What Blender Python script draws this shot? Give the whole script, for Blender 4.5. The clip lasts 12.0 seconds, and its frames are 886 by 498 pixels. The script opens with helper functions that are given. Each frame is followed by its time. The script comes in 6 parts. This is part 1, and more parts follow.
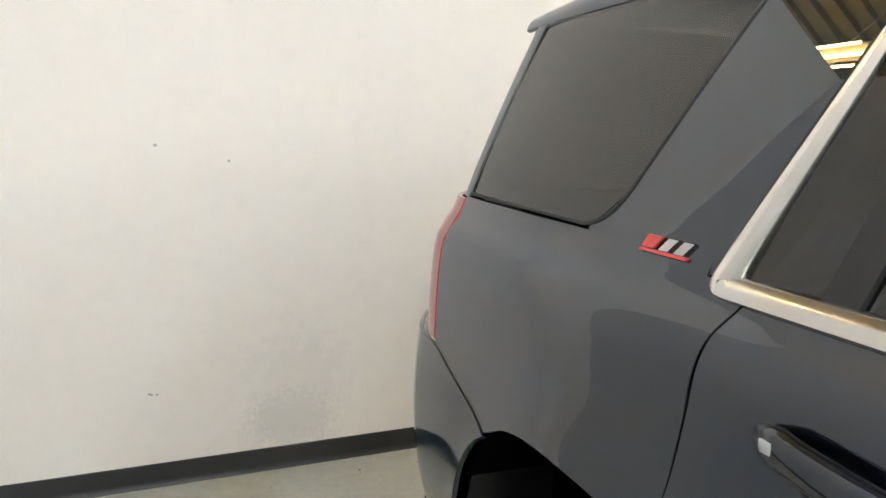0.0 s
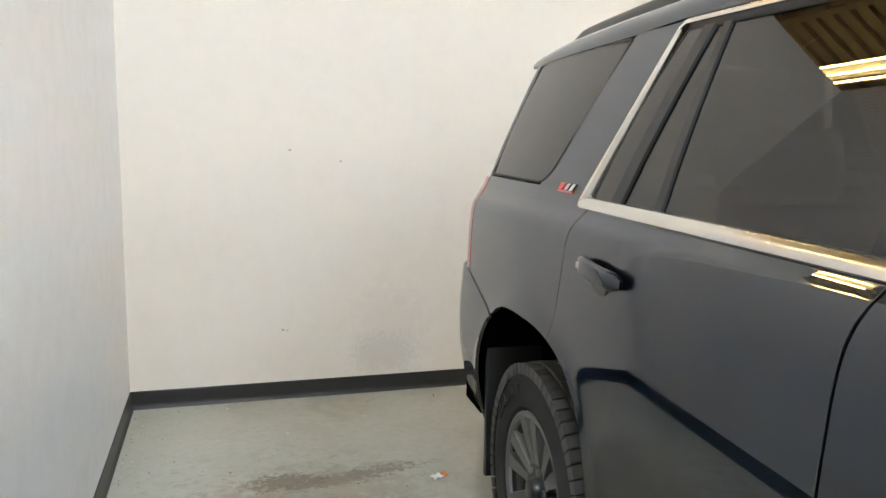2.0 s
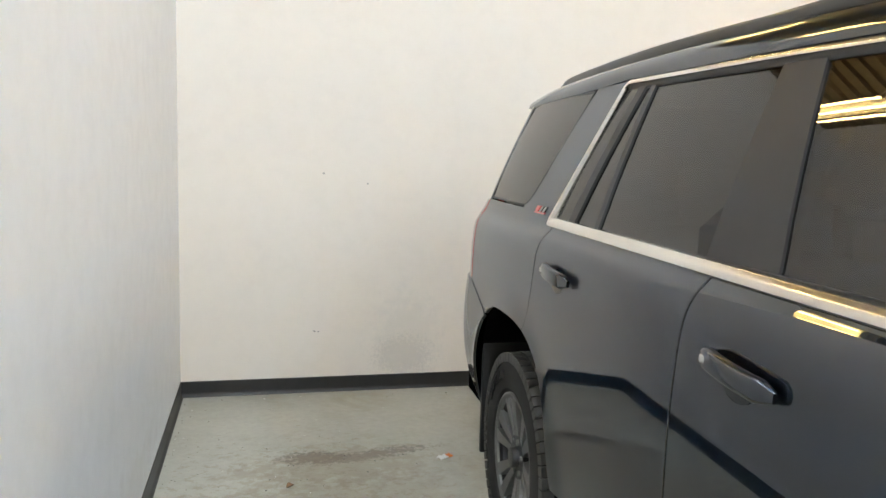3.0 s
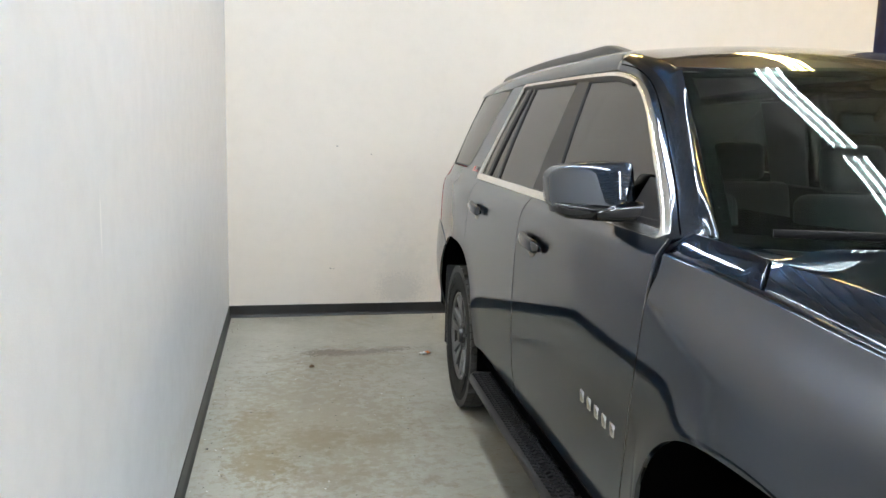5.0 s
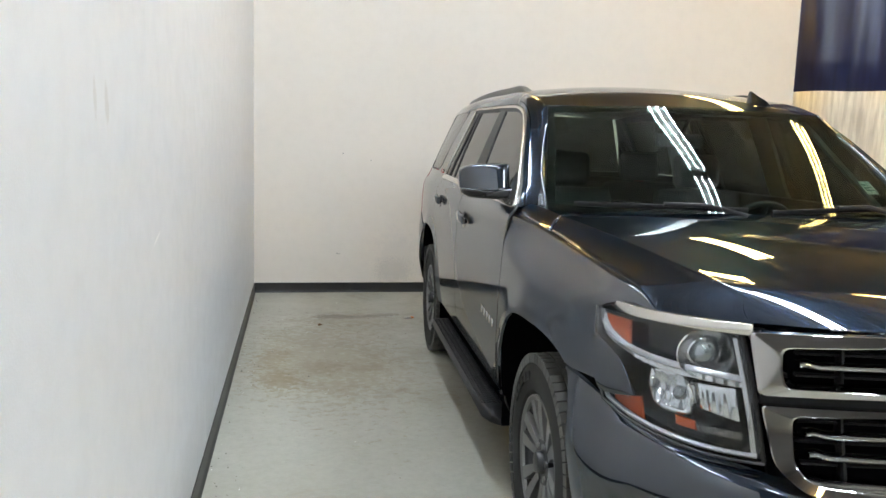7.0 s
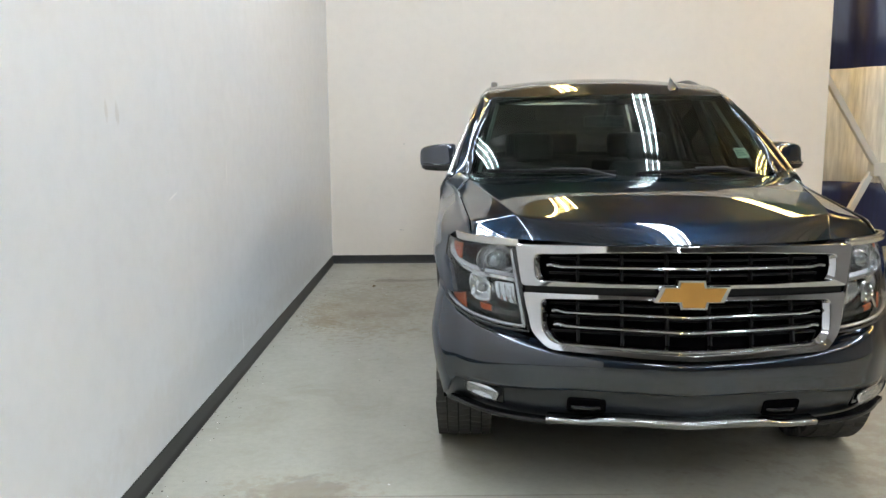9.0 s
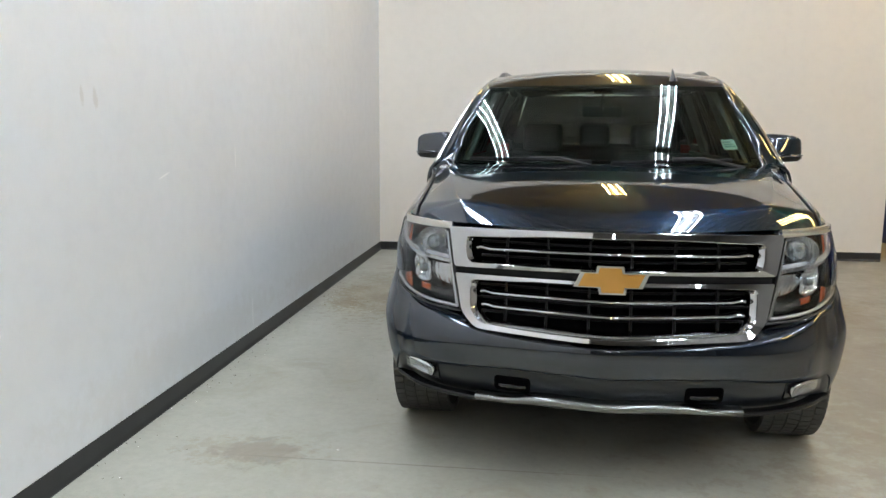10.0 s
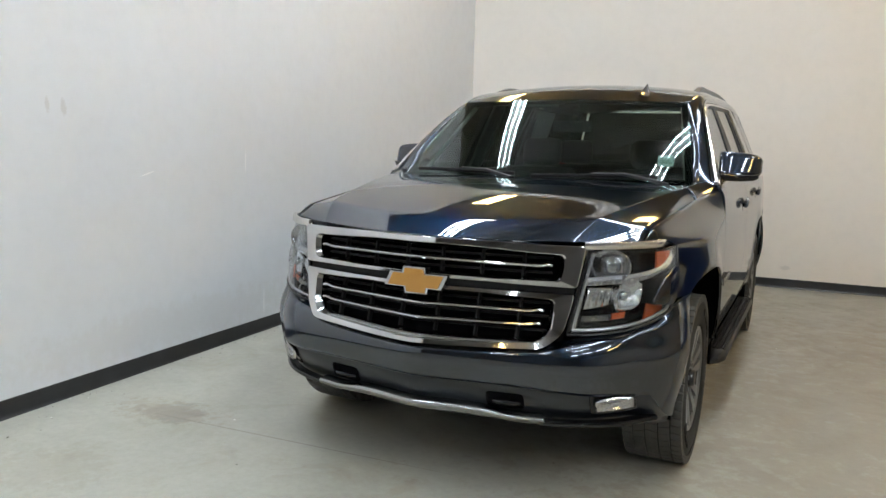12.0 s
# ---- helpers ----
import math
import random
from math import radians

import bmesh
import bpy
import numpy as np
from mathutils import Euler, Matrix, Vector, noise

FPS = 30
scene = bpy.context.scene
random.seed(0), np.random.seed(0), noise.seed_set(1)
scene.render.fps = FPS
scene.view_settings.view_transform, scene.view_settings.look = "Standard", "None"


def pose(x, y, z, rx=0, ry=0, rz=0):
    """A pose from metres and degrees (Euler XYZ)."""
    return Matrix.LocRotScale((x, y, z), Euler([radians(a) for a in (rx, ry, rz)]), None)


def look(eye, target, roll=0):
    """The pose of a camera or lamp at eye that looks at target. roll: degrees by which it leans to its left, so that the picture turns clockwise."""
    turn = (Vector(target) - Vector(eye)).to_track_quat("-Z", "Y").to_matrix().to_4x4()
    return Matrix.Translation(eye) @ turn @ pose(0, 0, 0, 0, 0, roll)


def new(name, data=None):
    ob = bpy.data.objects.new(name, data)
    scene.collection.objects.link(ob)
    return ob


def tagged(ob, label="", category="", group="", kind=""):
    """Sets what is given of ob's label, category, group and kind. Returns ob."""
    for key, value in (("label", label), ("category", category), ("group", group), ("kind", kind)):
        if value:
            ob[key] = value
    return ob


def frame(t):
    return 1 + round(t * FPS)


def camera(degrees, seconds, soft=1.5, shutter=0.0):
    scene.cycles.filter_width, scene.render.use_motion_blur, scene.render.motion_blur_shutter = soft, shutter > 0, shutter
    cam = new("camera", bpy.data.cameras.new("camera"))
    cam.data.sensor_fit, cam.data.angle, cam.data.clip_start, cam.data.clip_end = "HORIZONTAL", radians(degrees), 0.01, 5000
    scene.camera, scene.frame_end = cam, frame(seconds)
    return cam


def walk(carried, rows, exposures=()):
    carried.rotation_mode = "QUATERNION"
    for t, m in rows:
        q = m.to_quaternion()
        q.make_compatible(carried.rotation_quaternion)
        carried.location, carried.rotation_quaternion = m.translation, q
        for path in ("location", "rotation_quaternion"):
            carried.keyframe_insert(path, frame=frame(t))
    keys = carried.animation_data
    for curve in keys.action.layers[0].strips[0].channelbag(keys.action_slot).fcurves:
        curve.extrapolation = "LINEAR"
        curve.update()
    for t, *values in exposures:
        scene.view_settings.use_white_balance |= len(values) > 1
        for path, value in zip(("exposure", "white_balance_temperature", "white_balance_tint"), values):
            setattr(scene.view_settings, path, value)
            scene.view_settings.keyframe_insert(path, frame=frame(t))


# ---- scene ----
cam = camera(59.5, 12.0)
PATH = [
    (0, (0.68, -3.241, 1.518), (1.476, -1.434, 1.2), 1.4),
    (0.5, (0.597, -3.452, 1.512), (1.35, -1.623, 1.215), 1.1),
    (1, (0.554, -3.729, 1.495), (1.244, -1.873, 1.217), 2.1),
    (1.5, (0.557, -4.048, 1.489), (1.156, -2.161, 1.206), 1.5),
    (2, (0.497, -4.359, 1.473), (1.046, -2.456, 1.196), 0.8),
    (2.5, (0.442, -4.684, 1.517), (0.953, -2.766, 1.272), 1.5),
    (2.7, (0.472, -4.775, 1.509), (0.951, -2.847, 1.285), 1.9),
    (4.3, (0.374, -5.893, 1.525), (0.81, -3.959, 1.26), 0.7),
    (4.5, (0.407, -6.04, 1.506), (0.833, -4.105, 1.233), 1.2),
    (5, (0.411, -6.411, 1.518), (0.822, -4.475, 1.228), 1.4),
    (5.5, (0.373, -6.753, 1.525), (0.766, -4.814, 1.236), 0.9),
    (6, (0.394, -7.099, 1.518), (0.77, -5.153, 1.251), 2.0),
    (6.5, (0.413, -7.49, 1.537), (0.792, -5.543, 1.278), 1.8),
    (7, (0.409, -7.863, 1.538), (0.782, -5.917, 1.269), 1.8),
    (7.2, (0.443, -7.991, 1.549), (0.795, -6.042, 1.27), 1.6),
    (8.8, (1.118, -9.055, 1.518), (1.208, -7.074, 1.257), -0.0),
    (9, (1.265, -9.141, 1.51), (1.276, -7.162, 1.219), -0.4),
    (9.5, (1.604, -9.221, 1.495), (1.501, -7.25, 1.171), -0.8),
    (10, (1.946, -9.266, 1.483), (1.699, -7.306, 1.174), 0.3),
    (10.5, (2.376, -9.341, 1.488), (2.0, -7.397, 1.201), 1.4),
    (11, (2.771, -9.266, 1.469), (2.314, -7.338, 1.199), 1.6),
    (11.5, (3.158, -9.177, 1.467), (2.541, -7.294, 1.199), 1.8),
    (12, (3.553, -9.097, 1.461), (2.772, -7.275, 1.191), 1.5),
]
walk(cam, [(t, look(eye, target, roll)) for t, eye, target, roll in PATH], exposures=[(0.0, 0.58, 6730, 10), (2.7, 0.47, 6750, 10), (5.0, 0.40, 6600, 10), (7.2, 0.20, 6640, 10), (9.0, 0.08, 6620, 10), (12.0, -0.03, 6600, 10)])

# ---- world, daylight, lamps ----
world = bpy.data.worlds.new("world")
scene.world = world
world.use_nodes = True
wn = world.node_tree.nodes
wbg = wn["Background"]
sky = wn.new("ShaderNodeTexSky")
sky.sky_type = "NISHITA"
sky.sun_disc = False
sky.sun_elevation = radians(40)
sky.sun_rotation = radians(200)
world.node_tree.links.new(sky.outputs[0], wbg.inputs[0])
wbg.inputs[1].default_value = 0.08

ROOM_X, ROOM_Y, ROOM_Z = 14.0, -26.0, 5.9   # far side, front wall, roof deck


# ---- materials ----
def material(name, base=(0.5, 0.5, 0.5), rough=0.5, metal=0.0, coat=0.0, coat_rough=0.03, spec=0.5):
    m = bpy.data.materials.new(name)
    m.use_nodes = True
    p = m.node_tree.nodes["Principled BSDF"]
    p.inputs["Base Color"].default_value = (*base, 1)
    p.inputs["Roughness"].default_value = rough
    p.inputs["Metallic"].default_value = metal
    p.inputs["Coat Weight"].default_value = coat
    p.inputs["Coat Roughness"].default_value = coat_rough
    p.inputs["Specular IOR Level"].default_value = spec
    return m


def node(m, kind, **values):
    n = m.node_tree.nodes.new(kind)
    for k, v in values.items():
        n.inputs[k.replace("_", " ")].default_value = v
    return n


def wire(m, a, b):
    m.node_tree.links.new(a, b)


def noise_tex(m, scale, detail=4.0, rough=0.55, stretch=(1, 1, 1), distortion=0.0):
    co = m.node_tree.nodes.new("ShaderNodeTexCoord")
    mp = m.node_tree.nodes.new("ShaderNodeMapping")
    mp.inputs["Scale"].default_value = stretch
    n = node(m, "ShaderNodeTexNoise", Scale=scale, Detail=detail, Roughness=rough, Distortion=distortion)
    wire(m, co.outputs["Object"], mp.inputs[0])
    wire(m, mp.outputs[0], n.inputs["Vector"])
    return n


def ramp(m, fac, stops):
    r = m.node_tree.nodes.new("ShaderNodeValToRGB")
    els = r.color_ramp.elements
    while len(els) < len(stops):
        els.new(0.5)
    for e, (pos, c) in zip(els, stops):
        e.position = pos
        e.color = (*c, 1) if len(c) == 3 else c
    wire(m, fac, r.inputs[0])
    return r


def mix(m, a, b, fac, kind="MIX"):
    n = m.node_tree.nodes.new("ShaderNodeMix")
    n.data_type, n.blend_type = "RGBA", kind
    for sock, v in ((n.inputs[6], a), (n.inputs[7], b), (n.inputs[0], fac)):
        if isinstance(v, (tuple, float, int)):
            sock.default_value = (*v, 1) if isinstance(v, tuple) else v
        else:
            wire(m, v, sock)
    return n.outputs[2]


def bump(m, height, strength=0.2, distance=0.01):
    b = node(m, "ShaderNodeBump", Strength=strength, Distance=distance)
    wire(m, height, b.inputs["Height"])
    wire(m, b.outputs[0], m.node_tree.nodes["Principled BSDF"].inputs["Normal"])
    return b


def shader(m):
    return m.node_tree.nodes["Principled BSDF"]


def patch(m, centre, radius, turn=(0, 0, 0), rag=0.5, grain=3.0, edge=(0.55, 1.0)):
    """A ragged mask, 1 inside an ellipsoid at a place of the surface and 0 outside."""
    co = m.node_tree.nodes.new("ShaderNodeTexCoord")
    mp = m.node_tree.nodes.new("ShaderNodeMapping")
    mp.vector_type = "TEXTURE"
    mp.inputs["Location"].default_value = centre
    mp.inputs["Rotation"].default_value = tuple(radians(a) for a in turn)
    mp.inputs["Scale"].default_value = radius
    wire(m, co.outputs["Object"], mp.inputs[0])
    ln = m.node_tree.nodes.new("ShaderNodeVectorMath")
    ln.operation = "LENGTH"
    wire(m, mp.outputs[0], ln.inputs[0])
    n = noise_tex(m, grain, 6, 0.68)
    sh = m.node_tree.nodes.new("ShaderNodeMath")
    sh.operation = "MULTIPLY_ADD"
    sh.inputs[1].default_value, sh.inputs[2].default_value = rag * 2, -rag
    wire(m, n.outputs[0], sh.inputs[0])
    ad = m.node_tree.nodes.new("ShaderNodeMath")
    ad.operation = "ADD"
    wire(m, ln.outputs["Value"], ad.inputs[0])
    wire(m, sh.outputs[0], ad.inputs[1])
    return ramp(m, ad.outputs[0], [(edge[0], (1, 1, 1)), (min(edge[1], 1.0), (0, 0, 0))]).outputs[0]


def marks(m, col, spots):
    """Lays stains over a colour: (centre, radius, turn, rag, grain, tint, strength)."""
    for centre, radius, turn, rag, grain, tint, strength in spots:
        k = patch(m, centre, radius, turn, rag, grain)
        k = mix(m, (0, 0, 0), k, strength)
        col = mix(m, col, tint, k)
    return col


def make_wall(name, base, dirt, spots=(), spec=0.35, sheen=(0.62, 0.42)):
    """Rolled paint on plaster: faint mottling, scuffs and roller texture."""
    m = material(name, base, 0.55, spec=spec)
    big = noise_tex(m, 0.9, 5, 0.6)
    small = noise_tex(m, 9, 6, 0.65)
    c1 = ramp(m, big.outputs[0], [(0.3, dirt), (0.62, base)])
    c2 = ramp(m, small.outputs[0], [(0.25, tuple(v * 0.93 for v in base)), (0.55, base)])
    wire(m, marks(m, mix(m, c1.outputs[0], c2.outputs[0], 0.5), spots), shader(m).inputs["Base Color"])
    fine = noise_tex(m, 160, 3, 0.6)
    wavy = noise_tex(m, 2.2, 3, 0.5)
    s = mix(m, fine.outputs[0], wavy.outputs[0], 0.55)
    bump(m, s, 0.25, 0.006)
    r = ramp(m, small.outputs[0], [(0.3, (sheen[0],) * 3), (0.7, (sheen[1],) * 3)])
    wire(m, r.outputs[0], shader(m).inputs["Roughness"])
    return m


GREY_RUB, CHALK = (0.50, 0.48, 0.46), (0.90, 0.90, 0.90)
# back wall base carries warm lamplight; the side wall's is cooler and darker
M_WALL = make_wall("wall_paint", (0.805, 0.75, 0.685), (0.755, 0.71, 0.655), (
    ((1.43, 0, 0.34), (0.27, 1, 0.34), (0, 0, 0), 1.1, 14, (0.62, 0.60, 0.57), 0.28),
    ((1.40, 0, 0.22), (0.22, 1, 0.16), (0, 0, 0), 1.4, 55, (0.45, 0.43, 0.41), 0.28),
    ((0.82, 0, 0.40), (0.012, 1, 0.006), (0, 25, 0), 0.5, 60, (0.25, 0.24, 0.23), 0.8),
    ((0.845, 0, 0.397), (0.008, 1, 0.004), (0, -20, 0), 0.4, 60, (0.25, 0.24, 0.23), 0.8),
    ((0.87, 0, 1.41), (0.010, 1, 0.008), (0, 0, 0), 0.2, 60, (0.3, 0.29, 0.28), 0.7),
    ((1.15, 0, 1.35), (0.008, 1, 0.007), (0, 0, 0), 0.2, 60, (0.3, 0.29, 0.28), 0.7),
    ((3.69, 0, 0.22), (0.06, 1, 0.03), (0, 0, 0), 0.8, 20, GREY_RUB, 0.4)))
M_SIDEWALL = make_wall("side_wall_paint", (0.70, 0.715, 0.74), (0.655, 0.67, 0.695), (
    ((0, -5.435, 1.23), (1, 0.075, 0.006), (14, 0, 0), 0.3, 30, CHALK, 0.7),
    ((0, -6.03, 1.60), (1, 0.020, 0.055), (6, 0, 0), 0.9, 40, GREY_RUB, 0.5),
    ((0, -6.13, 1.61), (1, 0.017, 0.045), (4, 0, 0), 0.9, 40, GREY_RUB, 0.5),
    ((0, -4.27, 0.22), (1, 0.008, 0.12), (0, 0, 0), 0.4, 40, CHALK, 0.7),
    ((0, -4.48, 1.29), (1, 0.008, 0.10), (0, 0, 0), 0.4, 40, CHALK, 0.6),
    ((0, -5.2, 0.25), (1, 1.6, 0.16), (0, 0, 0), 1.2, 12, (0.60, 0.59, 0.58), 0.35),
    ((0, -2.4, 0.22), (1, 1.4, 0.14), (0, 0, 0), 1.2, 12, (0.58, 0.57, 0.56), 0.35)), spec=0.7, sheen=(0.52, 0.36))


def make_floor():
    """Worn grey floor paint on concrete, with brown stains and bare patches."""
    m = material("painted_concrete", (0.3, 0.3, 0.28), 0.45, spec=0.4)
    big = noise_tex(m, 0.55, 6, 0.62, distortion=0.4)
    mid = noise_tex(m, 2.6, 8, 0.68, distortion=0.6)
    fine = noise_tex(m, 22, 6, 0.7)
    speck = noise_tex(m, 75, 2, 0.5)
    paint = ramp(m, big.outputs[0], [(0.32, (0.335, 0.322, 0.265)), (0.5, (0.38, 0.370, 0.312)), (0.7, (0.415, 0.408, 0.352))])
    stain = ramp(m, mid.outputs[0], [(0.53, (0, 0, 0)), (0.66, (1, 1, 1))])
    where = ramp(m, big.outputs[0], [(0.40, (1, 1, 1)), (0.56, (0, 0, 0))])
    sm_ = mix(m, stain.outputs[0], where.outputs[0], 1.0, "MULTIPLY")
    f2 = ramp(m, fine.outputs[0], [(0.35, (0.3,) * 3), (0.65, (1, 1, 1))])
    sm2 = mix(m, sm_, f2.outputs[0], 1.0, "MULTIPLY")
    sm3 = mix(m, (0, 0, 0), sm2, 0.45)
    col = mix(m, paint.outputs[0], (0.25, 0.20, 0.12), sm3)
    dk = ramp(m, speck.outputs[0], [(0.22, (0.55,) * 3), (0.32, (1, 1, 1))])
    col = mix(m, col, dk.outputs[0], 0.6, "MULTIPLY")
    f3 = ramp(m, fine.outputs[0], [(0.3, (0.88,) * 3), (0.6, (1, 1, 1))])
    col = mix(m, col, f3.outputs[0], 1.0, "MULTIPLY")
    BROWN, DIRT = (0.24, 0.195, 0.13), (0.10, 0.085, 0.065)
    smear = noise_tex(m, 7, 5, 0.7, (1, 3.2, 1), 0.3)
    streaks = ramp(m, smear.outputs[0], [(0.60, (0, 0, 0)), (0.68, (1, 1, 1))])
    worn = patch(m, (0.7, -2.4, 0), (0.75, 2.3, 1), rag=0.7, grain=3)
    col = mix(m, col, (0.20, 0.155, 0.085), mix(m, (0, 0, 0), mix(m, streaks.outputs[0], worn, 1.0, "MULTIPLY"), 0.6))
    col = marks(m, col, (
        ((0.75, -2.2, 0), (0.80, 1.25, 1), (0, 0, 0), 1.9, 6, BROWN, 0.22),
        ((0.62, -2.4, 0), (0.55, 1.05, 1), (0, 0, 8), 3.4, 17, (0.22, 0.165, 0.085), 0.36),
        ((0.31, -2.94, 0), (0.16, 0.26, 1), (0, 0, 10), 2.4, 22, (0.22, 0.165, 0.08), 0.62),
        ((0.26, -2.42, 0), (0.13, 0.26, 1), (0, 0, -12), 2.4, 24, (0.23, 0.175, 0.09), 0.55),
        ((0.58, -2.67, 0), (0.20, 0.20, 1), (0, 0, 0), 1.8, 20, (0.21, 0.165, 0.09), 0.5),
        ((0.91, -2.71, 0), (0.16, 0.12, 1), (0, 0, 0), 1.6, 18, (0.21, 0.165, 0.09), 0.5),
        ((0.66, -3.09, 0), (0.22, 0.14, 1), (0, 0, 0), 1.8, 18, (0.24, 0.19, 0.11), 0.45),
        ((0.74, -1.12, 0), (0.20, 0.09, 1), (0, 0, -4), 1.9, 30, DIRT, 0.8),
        ((1.02, -1.13, 0), (0.36, 0.07, 1), (0, 0, 12), 1.8, 34, DIRT, 0.7),
        ((0.85, -1.25, 0), (0.55, 0.30, 1), (0, 0, 0), 1.7, 12, BROWN, 0.4),
        ((4.1, -2.6, 0), (0.7, 0.6, 1), (0, 0, 0), 1.5, 6, BROWN, 0.4),
        ((0.7, -6.8, 0), (0.32, 0.26, 1), (0, 0, 20), 1.6, 14, BROWN, 0.2),
        ((0.68, -6.0, 0), (0.22, 0.18, 1), (0, 0, 0), 1.4, 12, DIRT, 0.35),
        ((5.3, -4.0, 0), (2.6, 6.0, 1), (0, 0, 0), 0.7, 1.5, (0.26, 0.24, 0.205), 0.6),
        ((4.6, -5.0, 0), (2.0, 4.0, 1), (0, 0, 15), 2.2, 9, (0.20, 0.15, 0.09), 0.3),
        ((0.62, -6.0, 0), (0.36, 0.16, 1), (0, 0, 0), 1.9, 16, (0.27, 0.21, 0.14), 0.35),
        ((3.2, -9.5, 0), (3.6, 1.8, 1), (0, 0, 0), 1.4, 1.8, (0.24, 0.225, 0.195), 0.45),
        ((1.45, -6.05, 0), (1.0, 0.006, 1), (0, 0, 0), 0.5, 20, DIRT, 0.5)))
    wire(m, col, shader(m).inputs["Base Color"])
    r = ramp(m, mid.outputs[0], [(0.3, (0.30,) * 3), (0.65, (0.52,) * 3)])
    wire(m, r.outputs[0], shader(m).inputs["Roughness"])
    bump(m, fine.outputs[0], 0.12, 0.004)
    return m


M_FLOOR = make_floor()


def make_paint():
    """Slate-blue metallic car paint under clear coat."""
    m = material("metallic_paint", (0.022, 0.032, 0.050), 0.30, 1.0, coat=1.0, coat_rough=0.0)
    shader(m).inputs["Specular Tint"].default_value = (0.38, 0.44, 0.50, 1)
    flake = noise_tex(m, 1400, 1, 0.5)
    c = ramp(m, flake.outputs[0], [(0.3, (0.0057, 0.0115, 0.0225)), (0.7, (0.0112, 0.0205, 0.0375))])
    wire(m, c.outputs[0], shader(m).inputs["Base Color"])
    return m


M_PAINT = make_paint()
shader(M_PAINT).inputs["Coat IOR"].default_value = 1.84
M_CHROME = material("chrome", (0.60, 0.60, 0.605), 0.05, 1.0)
M_BAR = material("dark_chrome", (0.56, 0.56, 0.57), 0.06, 1.0)
M_SATIN = material("satin_chrome", (0.72, 0.70, 0.66), 0.20, 1.0)
M_GLOSSBLACK = material("gloss_black", (0.005, 0.005, 0.006), 0.04)
M_SKID = material("painted_silver_plastic", (0.30, 0.30, 0.295), 0.20, 1.0)
M_WHITE = material("white_reflector", (0.62, 0.62, 0.63), 0.18, 0.6)
M_LAMPBLACK = material("lamp_bezel_black", (0.006, 0.006, 0.007), 0.22)
M_GOLD = material("gold_enamel", (0.50, 0.25, 0.05), 0.42, 0.3, coat=0.5)
M_RED = material("red_enamel", (0.55, 0.03, 0.03), 0.3, coat=0.5)
# near-black for underbody parts and for painted shade in gaps, arches, hook recess
M_DARK = material("underbody_shade_black", (0.003, 0.003, 0.0035), 1.0, spec=0.0)
M_INSERT = material("black_grille_insert", (0.0045, 0.0045, 0.005), 0.6, spec=0.25)
M_FACET = material("faceted_reflector", (0.78, 0.79, 0.80), 0.16, 1.0)
M_BOWL = material("lamp_reflector", (0.74, 0.74, 0.75), 0.14, 1.0)
M_RAIL = material("satin_grey_rail", (0.035, 0.034, 0.033), 0.34)
# darker copy of the body paint, for shade below the bumper crease
M_FASCIA = material("shaded_fascia_paint", (0.007, 0.009, 0.013), 0.32, coat=0.3)
M_SEAT = material("dark_grey_leather", (0.06, 0.06, 0.065), 0.5)
M_CABIN = material("cabin_plastic", (0.022, 0.022, 0.024), 0.55)
M_HEADLINER = material("grey_headliner", (0.22, 0.22, 0.215), 0.9)
M_PAPER = material("sticker_paper", (0.62, 0.72, 0.68), 0.6)
M_PRINT = material("sticker_print", (0.12, 0.25, 0.22), 0.6)
M_METAL = material("machined_alloy", (0.19, 0.19, 0.19), 0.42, 0.8)
M_ALLOY = material("grey_painted_alloy", (0.028, 0.028, 0.030), 0.4, 0.5, coat=0.3)
M_PRIMER = material("white_painted_steel", (0.55, 0.55, 0.53), 0.5)


def make_plastic(name, base, rough, scale):
    m = material(name, base, rough)
    n = noise_tex(m, scale, 2, 0.5)
    bump(m, n.outputs[0], 0.15, 0.001)
    c = ramp(m, noise_tex(m, 6, 4).outputs[0], [(0.3, tuple(v * 0.8 for v in base)), (0.7, tuple(v * 1.25 for v in base))])
    wire(m, c.outputs[0], shader(m).inputs["Base Color"])
    return m


M_PLASTIC = make_plastic("textured_black_plastic", (0.010, 0.010, 0.011), 0.5, 500)
M_RUBBER = make_plastic("tyre_rubber", (0.024, 0.0235, 0.0225), 0.8, 220)
shader(M_RUBBER).inputs["Specular IOR Level"].default_value = 0.2
# lighter tyre rubber, with the light on the tread put in its colour
M_TREAD = make_plastic("lit_tread_rubber", (0.062, 0.060, 0.055), 0.85, 220)
M_BASE = make_plastic("black_vinyl_skirting", (0.018, 0.018, 0.019), 0.42, 90)


